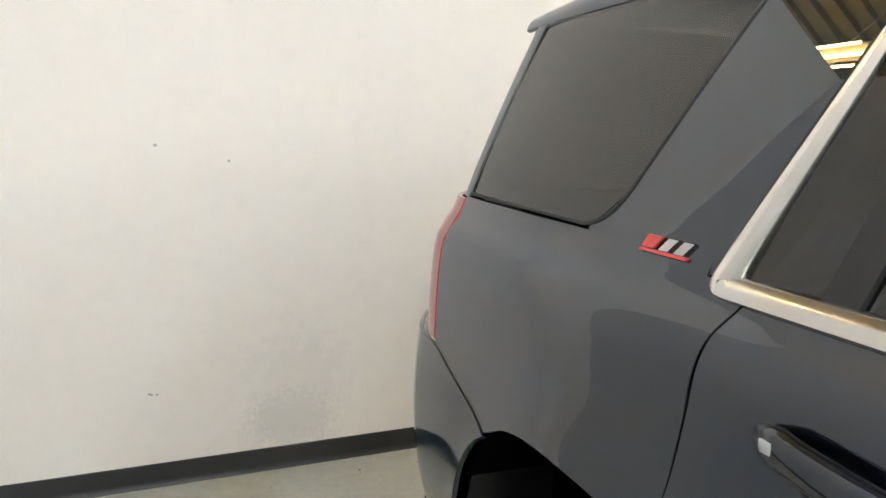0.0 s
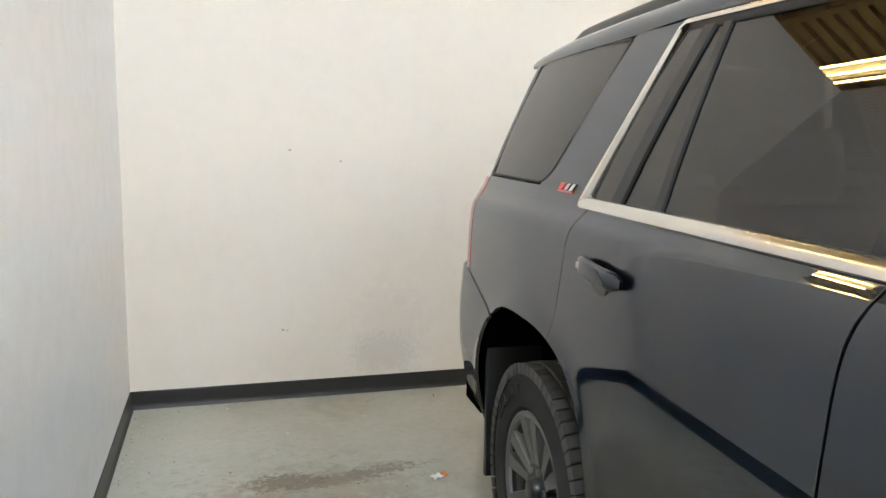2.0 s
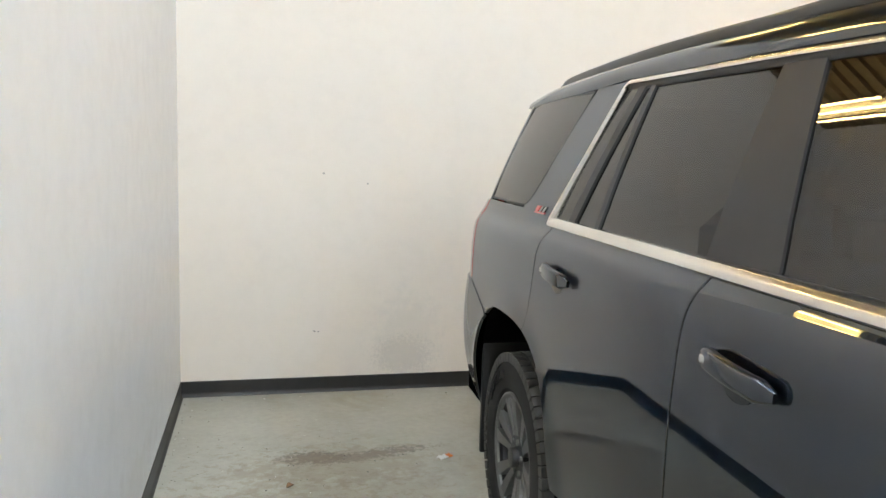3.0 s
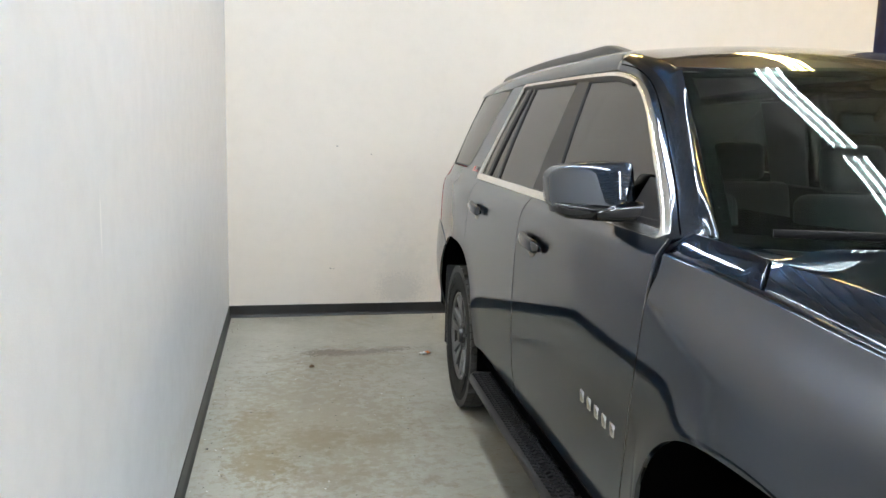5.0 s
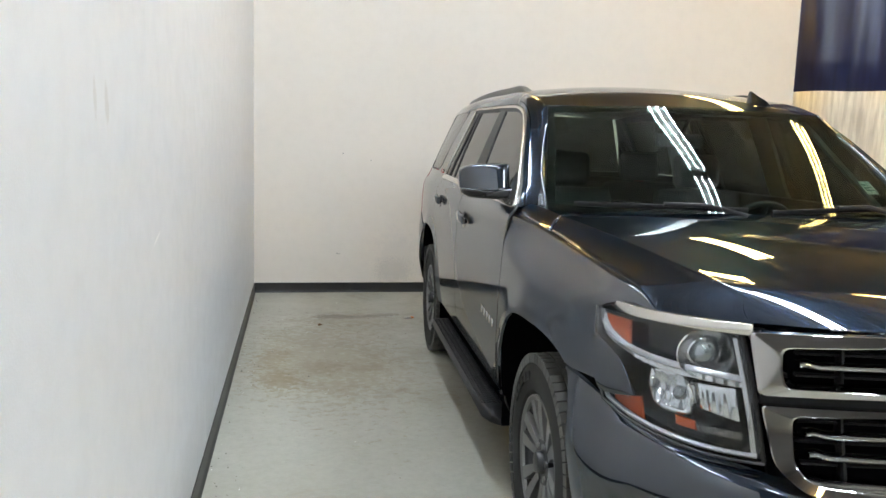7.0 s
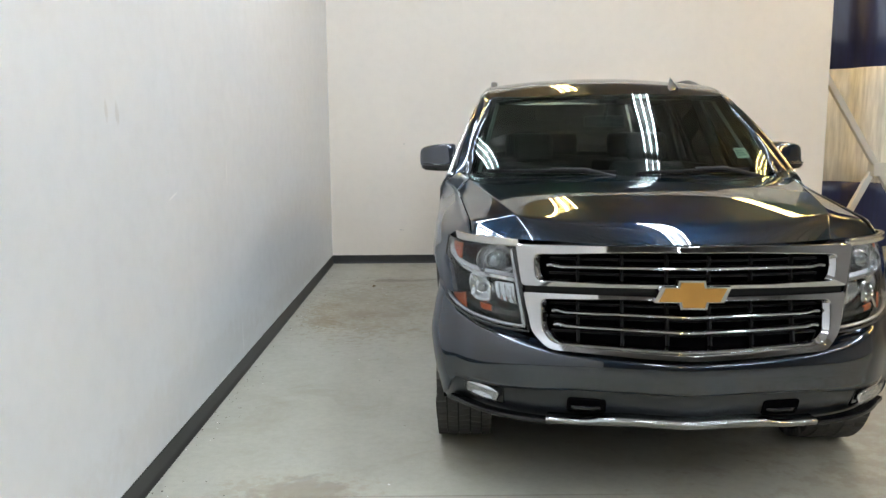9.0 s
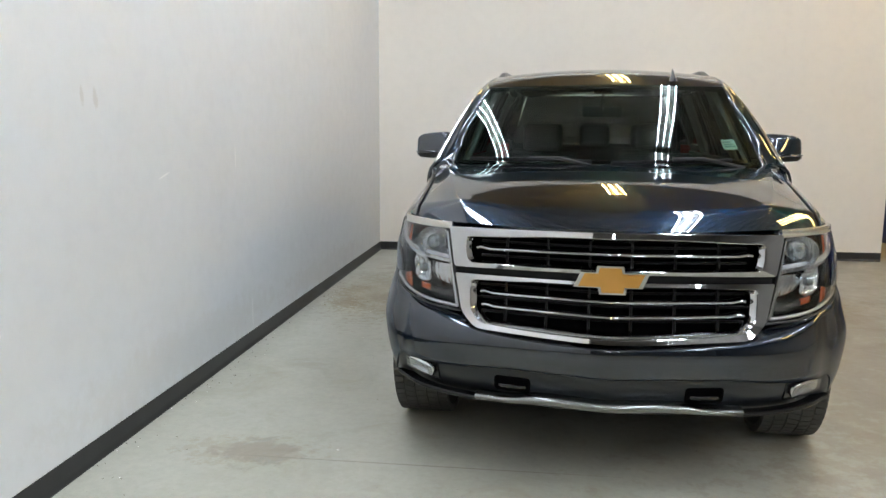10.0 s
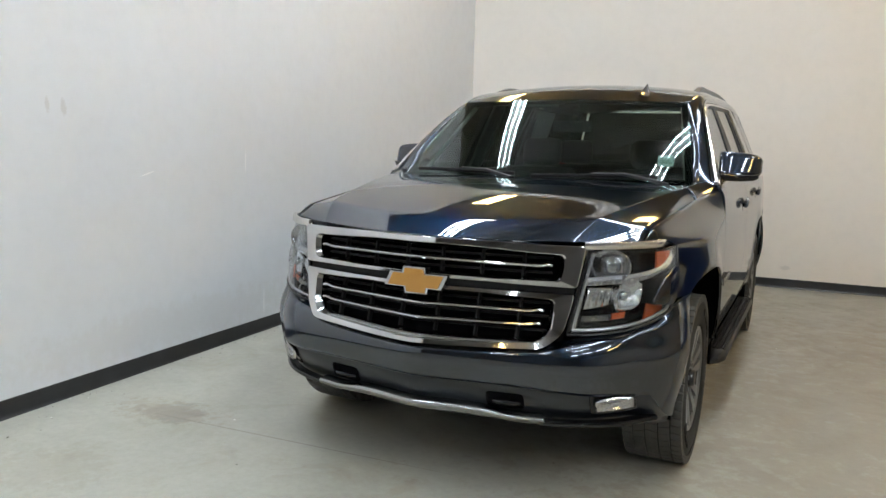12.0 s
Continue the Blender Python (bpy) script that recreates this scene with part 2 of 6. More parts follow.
def make_glass(name, tint, ior=1.5):
    """Clear or tinted sheet: what passes is tinted, what the surface throws back follows Fresnel."""
    m = bpy.data.materials.new(name)
    m.use_nodes = True
    nt = m.node_tree
    nt.nodes.remove(nt.nodes["Principled BSDF"])
    out = nt.nodes["Material Output"]
    tr = node(m, "ShaderNodeBsdfTransparent", Color=(*tint, 1))
    gl = node(m, "ShaderNodeBsdfGlossy", Roughness=0.01)
    lw = node(m, "ShaderNodeLayerWeight", Blend=0.5)
    pw = nt.nodes.new("ShaderNodeMath")
    pw.operation = "POWER"
    pw.inputs[1].default_value = 5.0
    wire(m, lw.outputs["Facing"], pw.inputs[0])
    f0 = ((ior - 1) / (ior + 1))**2
    fr = nt.nodes.new("ShaderNodeMath")
    fr.operation = "MULTIPLY_ADD"
    fr.inputs[1].default_value, fr.inputs[2].default_value = 1 - f0, f0
    wire(m, pw.outputs[0], fr.inputs[0])
    mx = nt.nodes.new("ShaderNodeMixShader")
    wire(m, fr.outputs[0], mx.inputs[0])
    wire(m, tr.outputs[0], mx.inputs[1])
    wire(m, gl.outputs[0], mx.inputs[2])
    wire(m, mx.outputs[0], out.inputs[0])
    return m


M_SCREEN = make_glass("windscreen_glass", (0.62, 0.71, 0.67), 1.52)
M_TINT = make_glass("privacy_glass", (0.22, 0.215, 0.205), 1.9)
M_LENS = make_glass("lamp_lens", (0.93, 0.94, 0.95), 1.35)
M_AMBER = material("amber_plastic", (0.42, 0.075, 0.018), 0.25, coat=0.4)
M_TAIL = material("red_lamp_plastic", (0.35, 0.012, 0.015), 0.2, coat=0.8)


def make_lamp(name, colour, strength):
    m = material(name, colour, 0.4)
    shader(m).inputs["Emission Color"].default_value = (*colour, 1)
    shader(m).inputs["Emission Strength"].default_value = strength
    return m


M_TUBE = make_lamp("cool_tube", (0.80, 0.90, 1.0), 78)
# weaker copy for the two battens at the back wall, to balance its brightness
M_DIM = make_lamp("weaker_cool_tube", (0.80, 0.90, 1.0), 72)
M_WARM = make_lamp("warm_tube", (1.0, 0.68, 0.24), 56)


# ---- building helpers ----
def mesh_object(name, verts, faces, mat, smooth=35):
    me = bpy.data.meshes.new(name)
    me.from_pydata([tuple(map(float, v)) for v in verts], [], faces)
    me.materials.append(mat)
    if smooth:
        me.polygons.foreach_set("use_smooth", [True] * len(me.polygons))
        me.set_sharp_from_angle(angle=radians(smooth))
    me.update()
    return new(name, me)


def bm_object(name, bm, mat, smooth=35):
    bmesh.ops.recalc_face_normals(bm, faces=bm.faces)
    me = bpy.data.meshes.new(name)
    bm.to_mesh(me)
    bm.free()
    me.materials.append(mat)
    if smooth:
        me.polygons.foreach_set("use_smooth", [True] * len(me.polygons))
        me.set_sharp_from_angle(angle=radians(smooth))
    return new(name, me)


def under(ob, parent, label=""):
    ob.parent = parent
    if label:
        ob["label"] = label
    return ob


def part(name, bm, mat, parent, label="", smooth=35):
    """Links a bmesh as one mesh under a thing or a part."""
    return under(bm_object(name, bm, mat, smooth), parent, label)


def box_bm(x0, x1, y0, y1, z0, z1, bevel=0.0, segments=2, bm=None):
    own = bm is None
    bm = bm or bmesh.new()
    r = bmesh.ops.create_cube(bm, size=1, matrix=Matrix.LocRotScale(((x0 + x1) / 2, (y0 + y1) / 2, (z0 + z1) / 2), None, (abs(x1 - x0), abs(y1 - y0), abs(z1 - z0))))
    if bevel:
        edges = {e for v in r["verts"] for e in v.link_edges}
        bmesh.ops.bevel(bm, geom=list(edges), offset=bevel, segments=segments, affect="EDGES", profile=0.5)
    return bm


def cyl_bm(a, b, r, r2=None, seg=16, bm=None, bevel=0.0):
    bm = bm or bmesh.new()
    a, b = Vector(a), Vector(b)
    m = Matrix.Translation((a + b) / 2) @ (b - a).to_track_quat("Z", "Y").to_matrix().to_4x4()
    r_ = bmesh.ops.create_cone(bm, cap_ends=True, segments=seg, radius1=r, radius2=r if r2 is None else r2, depth=(b - a).length, matrix=m)
    if bevel:
        edges = {e for v in r_["verts"] for e in v.link_edges if any(len(f.verts) > 4 for f in e.link_faces)}
        bmesh.ops.bevel(bm, geom=list(edges), offset=bevel, segments=2, affect="EDGES", profile=0.5)
    return bm


def spline(xs, ys):
    """A smooth curve through the points (Catmull-Rom with uneven steps)."""
    xs, ys = np.array(xs, float), np.array(ys, float)
    d = np.gradient(ys, xs) if len(xs) > 2 else np.full(len(xs), (ys[-1] - ys[0]) / (xs[-1] - xs[0]))

    def f(x):
        x = min(max(float(x), xs[0]), xs[-1])
        i = min(int(np.searchsorted(xs, x, side="right")) - 1, len(xs) - 2)
        h = xs[i + 1] - xs[i]
        t = (x - xs[i]) / h
        return ((2 * t**3 - 3 * t**2 + 1) * ys[i] + (t**3 - 2 * t**2 + t) * h * d[i]
                + (-2 * t**3 + 3 * t**2) * ys[i + 1] + (t**3 - t**2) * h * d[i + 1])
    return f


def steps(a, b, n):
    return np.linspace(a, b, n).tolist()


def lerp(a, b, t):
    return a + (b - a) * t


def smooth01(t):
    t = min(max(t, 0.0), 1.0)
    return t * t * (3 - 2 * t)


def sheet(name, fn, us, vs, mat, parent, thick=0.012, label="", mirror=1, lip=0.004, inward=None, smooth=40, relax=0, relax_u=0):
    """A curved panel with a rolled edge: fn(u, v) gives points, the back lies thick behind the face.
    inward: a point on the hidden side, to tell the face from the back."""
    us = list(us) if hasattr(us, "__len__") else list(np.linspace(0, 1, us))
    vs = list(vs) if hasattr(vs, "__len__") else list(np.linspace(0, 1, vs))
    n, k = len(us), len(vs)
    P = np.array([[tuple(fn(float(u), float(v))) for v in vs] for u in us], float)
    P[:, :, 0] *= mirror
    for q in range(relax_u):
        P[1:-1] = 0.25 * P[:-2] + 0.5 * P[1:-1] + 0.25 * P[2:]
    for q in range(relax):
        P[:, 1:-1] = 0.25 * P[:, :-2] + 0.5 * P[:, 1:-1] + 0.25 * P[:, 2:]
    du, dv = np.gradient(P, axis=0), np.gradient(P, axis=1)
    N = np.cross(du, dv)
    N /= np.maximum(np.linalg.norm(N, axis=2, keepdims=True), 1e-9)
    centre = np.array(inward if inward is not None else (0, 1.6, 0.9), float)
    mid = P[n // 2, k // 2]
    if np.dot(N[n // 2, k // 2], mid - centre) < 0:
        N = -N
        flip = True
    else:
        flip = False
    verts = [p for p in P.reshape(-1, 3)]
    faces = []

    def add(q):
        faces.append(tuple(q) if not flip else tuple(reversed(q)))
    for i in range(n - 1):
        for j in range(k - 1):
            a = i * k + j
            add((a, a + k, a + k + 1, a + 1))
    ring = [(i, 0) for i in range(n)] + [(n - 1, j) for j in range(1, k)] + [(i, k - 1) for i in range(n - 2, -1, -1)] + [(0, j) for j in range(k - 2, 0, -1)]
    m = len(ring)
    rows = [[i * k + j for i, j in ring]]
    for depth in (lip, thick):
        base = len(verts)
        for i, j in ring:
            out = np.zeros(3)
            if i == 0:
                out -= du[0, j] / max(np.linalg.norm(du[0, j]), 1e-9)
            if i == n - 1:
                out += du[-1, j] / max(np.linalg.norm(du[-1, j]), 1e-9)
            if j == 0:
                out -= dv[i, 0] / max(np.linalg.norm(dv[i, 0]), 1e-9)
            if j == k - 1:
                out += dv[i, -1] / max(np.linalg.norm(dv[i, -1]), 1e-9)
            o = out * lip * 0.6 if depth == lip else out * lip * 0.6
            verts.append(P[i, j] - N[i, j] * depth + o)
        rows.append([base + q for q in range(m)])
    for r0, r1 in zip(rows, rows[1:]):
        for q in range(m):
            add((r0[q], r0[(q + 1) % m], r1[(q + 1) % m], r1[q])[::-1])
    base = len(verts)
    for i in range(n):
        for j in range(k):
            verts.append(P[i, j] - N[i, j] * thick)
    for i in range(n - 1):
        for j in range(k - 1):
            a = base + i * k + j
            add((a, a + 1, a + k + 1, a + k))
    ob = mesh_object(name, verts, faces, mat, smooth)
    return under(ob, parent, label) if parent else ob


def sweep(name, path, section, mat, parent=None, closed=False, up=(0, 0, 1), label="", smooth=40, ups=None, sections=None):
    """Sweeps a closed 2D section (side, up) along a path."""
    path = [Vector(p) for p in path]
    n, k = len(path), len(section)
    verts, faces = [], []
    for i, p in enumerate(path):
        a = path[(i - 1) % n] if closed or i else p
        b = path[(i + 1) % n] if closed or i < n - 1 else p
        t = (b - a).normalized()
        u = Vector(ups[i] if ups else up)
        side = t.cross(u).normalized()
        u = side.cross(t).normalized()
        for s, h in (sections[i] if sections else section):
            verts.append(p + side * s + u * h)
    for i in range(n if closed else n - 1):
        for j in range(k):
            a, b = i * k + j, i * k + (j + 1) % k
            c, d = ((i + 1) % n) * k + (j + 1) % k, ((i + 1) % n) * k + j
            faces.append((a, b, c, d))
    if not closed:
        faces.append(tuple(range(k))[::-1])
        faces.append(tuple((n - 1) * k + j for j in range(k)))
    ob = mesh_object(name, verts, faces, mat, smooth)
    bm = bmesh.new()
    bm.from_mesh(ob.data)
    bmesh.ops.recalc_face_normals(bm, faces=bm.faces)
    bm.to_mesh(ob.data)
    bm.free()
    if smooth:
        ob.data.set_sharp_from_angle(angle=radians(smooth))
    return under(ob, parent, label) if parent else ob


def round_section(w, h, r, n=4):
    """A rounded rectangle, counter-clockwise, for sweep()."""
    out = []
    for cx, cy, a0 in ((w / 2 - r, h / 2 - r, 0), (-w / 2 + r, h / 2 - r, 90), (-w / 2 + r, -h / 2 + r, 180), (w / 2 - r, -h / 2 + r, 270)):
        for q in range(n):
            a = radians(a0 + 90 * q / (n - 1))
            out.append((cx + r * math.cos(a), cy + r * math.sin(a)))
    return out


def rounded(points, radii, n=6):
    """A closed 2D polygon with rounded corners, as a list of points."""
    out, m = [], len(points)
    for i, p in enumerate(points):
        p, a, b = Vector(p), Vector(points[i - 1]), Vector(points[(i + 1) % m])
        r = radii[i] if hasattr(radii, "__len__") else radii
        d1, d2 = (a - p), (b - p)
        c1, c2 = p + d1.normalized() * min(r, d1.length * 0.48), p + d2.normalized() * min(r, d2.length * 0.48)
        for q in range(n):
            t = q / (n - 1)
            out.append((1 - t)**2 * c1 + 2 * t * (1 - t) * p + t**2 * c2)
    return out


def offset_loop(pts, width):
    """The 2D loop moved inwards (counter-clockwise loops) by width(p) at each point."""
    m, out = len(pts), []
    for i, p in enumerate(pts):
        t = (pts[(i + 1) % m] - pts[i - 1]).normalized()
        out.append(p + Vector((-t.y, t.x)) * (width(p) if callable(width) else width))
    return out


# ---- the bay: floor, walls, roof ----
def structure(name, x0, x1, y0, y1, z0, z1, mat, label, category):
    ob = bm_object(name, box_bm(x0, x1, y0, y1, z0, z1), mat, 0)
    return tagged(ob, label, category, kind="structure")


HALL_X0, HALL_Y1, PART_Z = -6.0, 8.0, 3.7      # hall beyond the partitions, and their height
structure("floor", HALL_X0 - 0.3, ROOM_X + 0.3, ROOM_Y - 8, HALL_Y1 + 0.3, -0.2, 0, M_FLOOR, "worn grey painted concrete floor with brown stains", "floor")
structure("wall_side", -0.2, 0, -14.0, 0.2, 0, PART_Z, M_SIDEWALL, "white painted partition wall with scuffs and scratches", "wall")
structure("wall_back", 0, 5.8, 0, 0.2, 0, PART_Z, M_WALL, "white partition wall, warm light tone in its paint, with grey stains", "wall")
# unseen hall walls, added; their grey is tuned for what car and chrome mirror
M_HALL = make_wall("hall_wall_paint", (0.34, 0.33, 0.32), (0.28, 0.27, 0.26))
structure("wall_far", ROOM_X, ROOM_X + 0.25, ROOM_Y, HALL_Y1, 0, ROOM_Z, M_HALL, "unseen grey far wall, added to close the hall", "wall")
structure("wall_past_side", HALL_X0 - 0.25, HALL_X0, ROOM_Y, HALL_Y1, 0, ROOM_Z, M_HALL, "unseen grey wall past the side partition, added to close the hall", "wall")
structure("wall_rear_hall", HALL_X0 - 0.25, ROOM_X + 0.25, HALL_Y1, HALL_Y1 + 0.25, 0, ROOM_Z, M_HALL, "unseen grey end wall, added to close the hall", "wall")
structure("wall_front", HALL_X0 - 0.25, ROOM_X + 0.25, ROOM_Y - 0.25, ROOM_Y, 0, ROOM_Z, M_HALL, "unseen grey front wall, added to close the hall", "wall")
M_DECK = make_plastic("brown_roof_deck", (0.236, 0.221, 0.206), 0.7, 30)


def make_ceiling():
    """Corrugated deck on open-web joists, one mesh."""
    bm = bmesh.new()
    box_bm(HALL_X0 - 0.25, ROOM_X + 0.25, ROOM_Y - 0.25, 8, ROOM_Z + 0.06, ROOM_Z + 0.2, bm=bm)
    y = ROOM_Y
    while y < 7.5:                                  # ribs of the deck
        box_bm(HALL_X0 - 0.2, ROOM_X + 0.2, y, y + 0.11, ROOM_Z, ROOM_Z + 0.06, bm=bm)
        y += 0.24
    x = HALL_X0 + 0.9
    while x < ROOM_X:                               # joists along the hall
        for z in (ROOM_Z - 0.05, ROOM_Z - 0.55):
            box_bm(x - 0.04, x + 0.04, ROOM_Y, 7.4, z, z + 0.05, bm=bm)
        y, k = ROOM_Y, 0
        while y < 7:
            za, zb = (ROOM_Z - 0.53, ROOM_Z - 0.03) if k % 2 else (ROOM_Z - 0.03, ROOM_Z - 0.53)
            cyl_bm((x, y, za), (x, y + 0.5, zb), 0.013, seg=5, bm=bm)
            y, k = y + 0.5, k + 1
        x += 1.7
    return tagged(bm_object("ceiling", bm, M_DECK, 0), "brown corrugated roof deck on open-web steel joists", "ceiling", kind="structure")


make_ceiling()


def baseboard(name, a, b, label):
    """Vinyl skirting with a coved toe, on a wall from a to b."""
    sec = [(0, 0), (0.016, 0), (0.007, 0.012), (0.004, 0.03), (0.004, 0.097), (0.002, 0.1), (0, 0.1)]
    ob = sweep(name, [a, b], sec, M_BASE, smooth=30)
    return tagged(ob, label, "baseboard", kind="structure")


baseboard("baseboard_back", (0.004, 0, 0), (5.8, 0, 0), "black vinyl skirting along the back wall")
baseboard("baseboard_side", (0, -14.0, 0), (0, -0.004, 0), "black vinyl skirting along the side wall")


def strip_light(x, y, z, length, tube, label):
    """A ceiling batten with three tubes, running along the hall."""
    ob = new("ceiling_light")
    ob.matrix_world = pose(x, y, z)
    tagged(ob, label, "light", "ceiling lights")
    h = length / 2
    part("housing", box_bm(-0.07, 0.07, -h, h, 0.03, 0.09, 0.01), M_PRIMER, ob)
    part("reflector", box_bm(-0.085, 0.085, -h, h, 0.022, 0.03), M_PRIMER, ob)
    for dx in (-0.12, 0, 0.12):
        part("tube", cyl_bm((dx, -h + 0.03, 0), (dx, h - 0.03, 0), 0.014, seg=8), tube, ob, "glowing fluorescent tube")
    for dy in (-h * 0.7, h * 0.7):
        part("hanger", cyl_bm((0, dy, 0.09), (0, dy, ROOM_Z + 0.065 - z), 0.006, seg=6), M_PRIMER, ob)
    return ob


for x in (0.35, 3.55):
    for y in (-2.9, -5.42, -7.94):
        strip_light(x, y, 4.9, 2.4, M_DIM if y > -3 else M_TUBE, "white fluorescent batten below the roof joists, among mirrored and added fill lamps")
# added fill battens, unseen: they brighten the side wall and the front floor
for x, y in ((7.6, -13.0), (7.6, -9.5), (7.6, -6.0), (-1.5, -14.5), (2.5, -19.0), (3.55, -12.6), (7.6, -16.5), (1.9, -11.2), (5.4, -10.6)):
    strip_light(x, y, 4.9, 2.4, M_TUBE, "white fluorescent batten below the roof joists, among mirrored and added fill lamps")
# rows at x -0.6 and 6.3 show in reflections; the others are added fill
for x, ys in ((2.5, (-14.5,)), (-0.6, (2.2, 5.0)), (3.0, (2.2, 5.0)), (6.3, (-3.0, 1.6)), (9.4, (-9.0, -3.0, 1.6))):
    for y in ys:
        strip_light(x, y, 4.9, 2.4, M_WARM, "warm yellow fluorescent batten below the roof joists, among mirrored and added fill lamps")
# ---- the car: x across, y towards its tail, z up, from a point near the front axle ----
car = new("sport_utility_vehicle")
car.matrix_world = pose(2.265, -5.37, 0, 0, 0, -2.6)
car.empty_display_size = 0.3
tagged(car, "dark slate-blue metallic sport utility vehicle parked on the concrete", "car")

AXLE_F, AXLE_R, HUB_Z, TYRE_R = 0.05, 3.09, 0.395, 0.40
ARCH_R, ARCH_Z, ARCH_P = 0.50, 0.43, 2.75
ARCHES = {AXLE_F: (0.11, 0.485, 0.48), AXLE_R: (3.13, 0.50, 0.515)}   # centre, half length, height
profile = spline([0.28, 0.40, 0.50, 0.60, 0.72, 0.85, 0.98, 1.08, 1.16, 1.205, 1.235, 1.255, 1.275, 1.292, 1.31, 1.42, 1.56, 1.72, 1.82],
                 [0.960, 0.982, 1.003, 1.0165, 1.0243, 1.0275, 1.0272, 1.0245, 1.0195, 1.0145, 1.0075, 0.9985, 0.9835, 0.9715, 0.9630, 0.920, 0.862, 0.790, 0.742])


def side_x(y, z):
    """Half the body's width at a height, narrowing towards both ends, with flared arches."""
    x = profile(z)
    if y < 0.3:
        x -= lerp(0.03, 0.085, smooth01((z - 0.62) / 0.26)) * ((0.3 - y) / 0.65)**2
    if y > 3.1:
        x -= 0.045 * ((y - 3.1) / 0.95)**2 * (1.0 if z < 1.3 else 1.0 + (z - 1.3) * 0.5)
    for axle in (AXLE_F, AXLE_R):
        r = math.hypot(y - ARCHES[axle][0], z - ARCH_Z)
        if r < 0.9 and z < 1.15:
            x += 0.014 * math.exp(-((r - ARCH_R) / 0.075)**2)
    return x


def on_side(y, z, out=0.0):
    return (side_x(y, z) + out, y, z)


def arch_top(y, axle):
    c, ry, rz = ARCHES[axle]
    d = abs(y - c) / ry
    return ARCH_Z + rz * max(1 - d**ARCH_P, 0)**(1 / ARCH_P) if d < 1 else 0.0


def arch_half(z, axle):
    c, ry, rz = ARCHES[axle]
    d = abs(z - ARCH_Z) / rz
    return ry * max(1 - d**ARCH_P, 0)**(1 / ARCH_P) if (d < 1 and z > ARCH_Z) else (ry if z <= ARCH_Z else 0.0)


def arch_front(z, axle):
    return ARCHES[axle][0] - arch_half(z, axle)


def arch_rear(z, axle):
    return ARCHES[axle][0] + arch_half(z, axle)


SILL_Z = 0.47
seam_f = spline([0.45, 0.53, 0.70, 0.89, 1.05, 1.20, 1.30], [0.735, 0.715, 0.67, 0.640, 0.615, 0.60, 0.60])
seam_m = spline([0.45, 0.62, 0.85, 1.05, 1.20, 1.25, 1.30], [1.855, 1.855, 1.85, 1.84, 1.825, 1.81, 1.795])
seam_r = spline([0.90, 0.95, 1.02, 1.15, 1.22, 1.26, 1.30, 1.32], [2.925, 2.905, 2.88, 2.855, 2.850, 2.842, 2.822, 2.81])
GAP = 0.0045
DOOR_TOP = 1.287


def rear_door_edge(z):
    y = seam_r(z) if z > 0.90 else 9.0
    if z < ARCH_Z + ARCHES[AXLE_R][2]:
        y = min(y, arch_front(z, AXLE_R) - 0.002)
    return y


def door_rows(z0, z1, n, extra=()):
    return sorted(set(list(steps(z0, z1, n)) + list(extra)))


# hood seam on the fender top: half width and height along the car
HX = spline([-0.60, -0.554, -0.47, -0.28, -0.10, 0.11, 0.298, 0.45, 0.62], [0.836, 0.838, 0.842, 0.858, 0.874, 0.892, 0.908, 0.930, 0.972])
def roll(v):
    """How far the hood has turned down over the nose: 0 on top, 1 at its front edge."""
    q = max((v - 0.84) / 0.16, 0.0)
    return (math.sqrt(q * q + 0.12) - math.sqrt(0.12)) / (math.sqrt(1.12) - math.sqrt(0.12))


def HZ(y):
    v = (0.298 - y) / 0.852
    return 1.222 - (0.0915 if v > 0 else 0.0905) * v - 0.036 * roll(v)


# crease from the pillar base along the hood
CREASE_X = spline([0.36, 0.45, 0.524, 0.60], [0.853, 0.870, 0.886, 0.912])
CREASE_Z = spline([0.36, 0.45, 0.524, 0.60], [1.273, 1.283, 1.291, 1.300])
shoulder = spline([-0.60, -0.45, -0.3, -0.1, 0.25, 0.45, 0.62], [1.040, 1.050, 1.045, 1.030, 1.045, 1.070, 1.110])


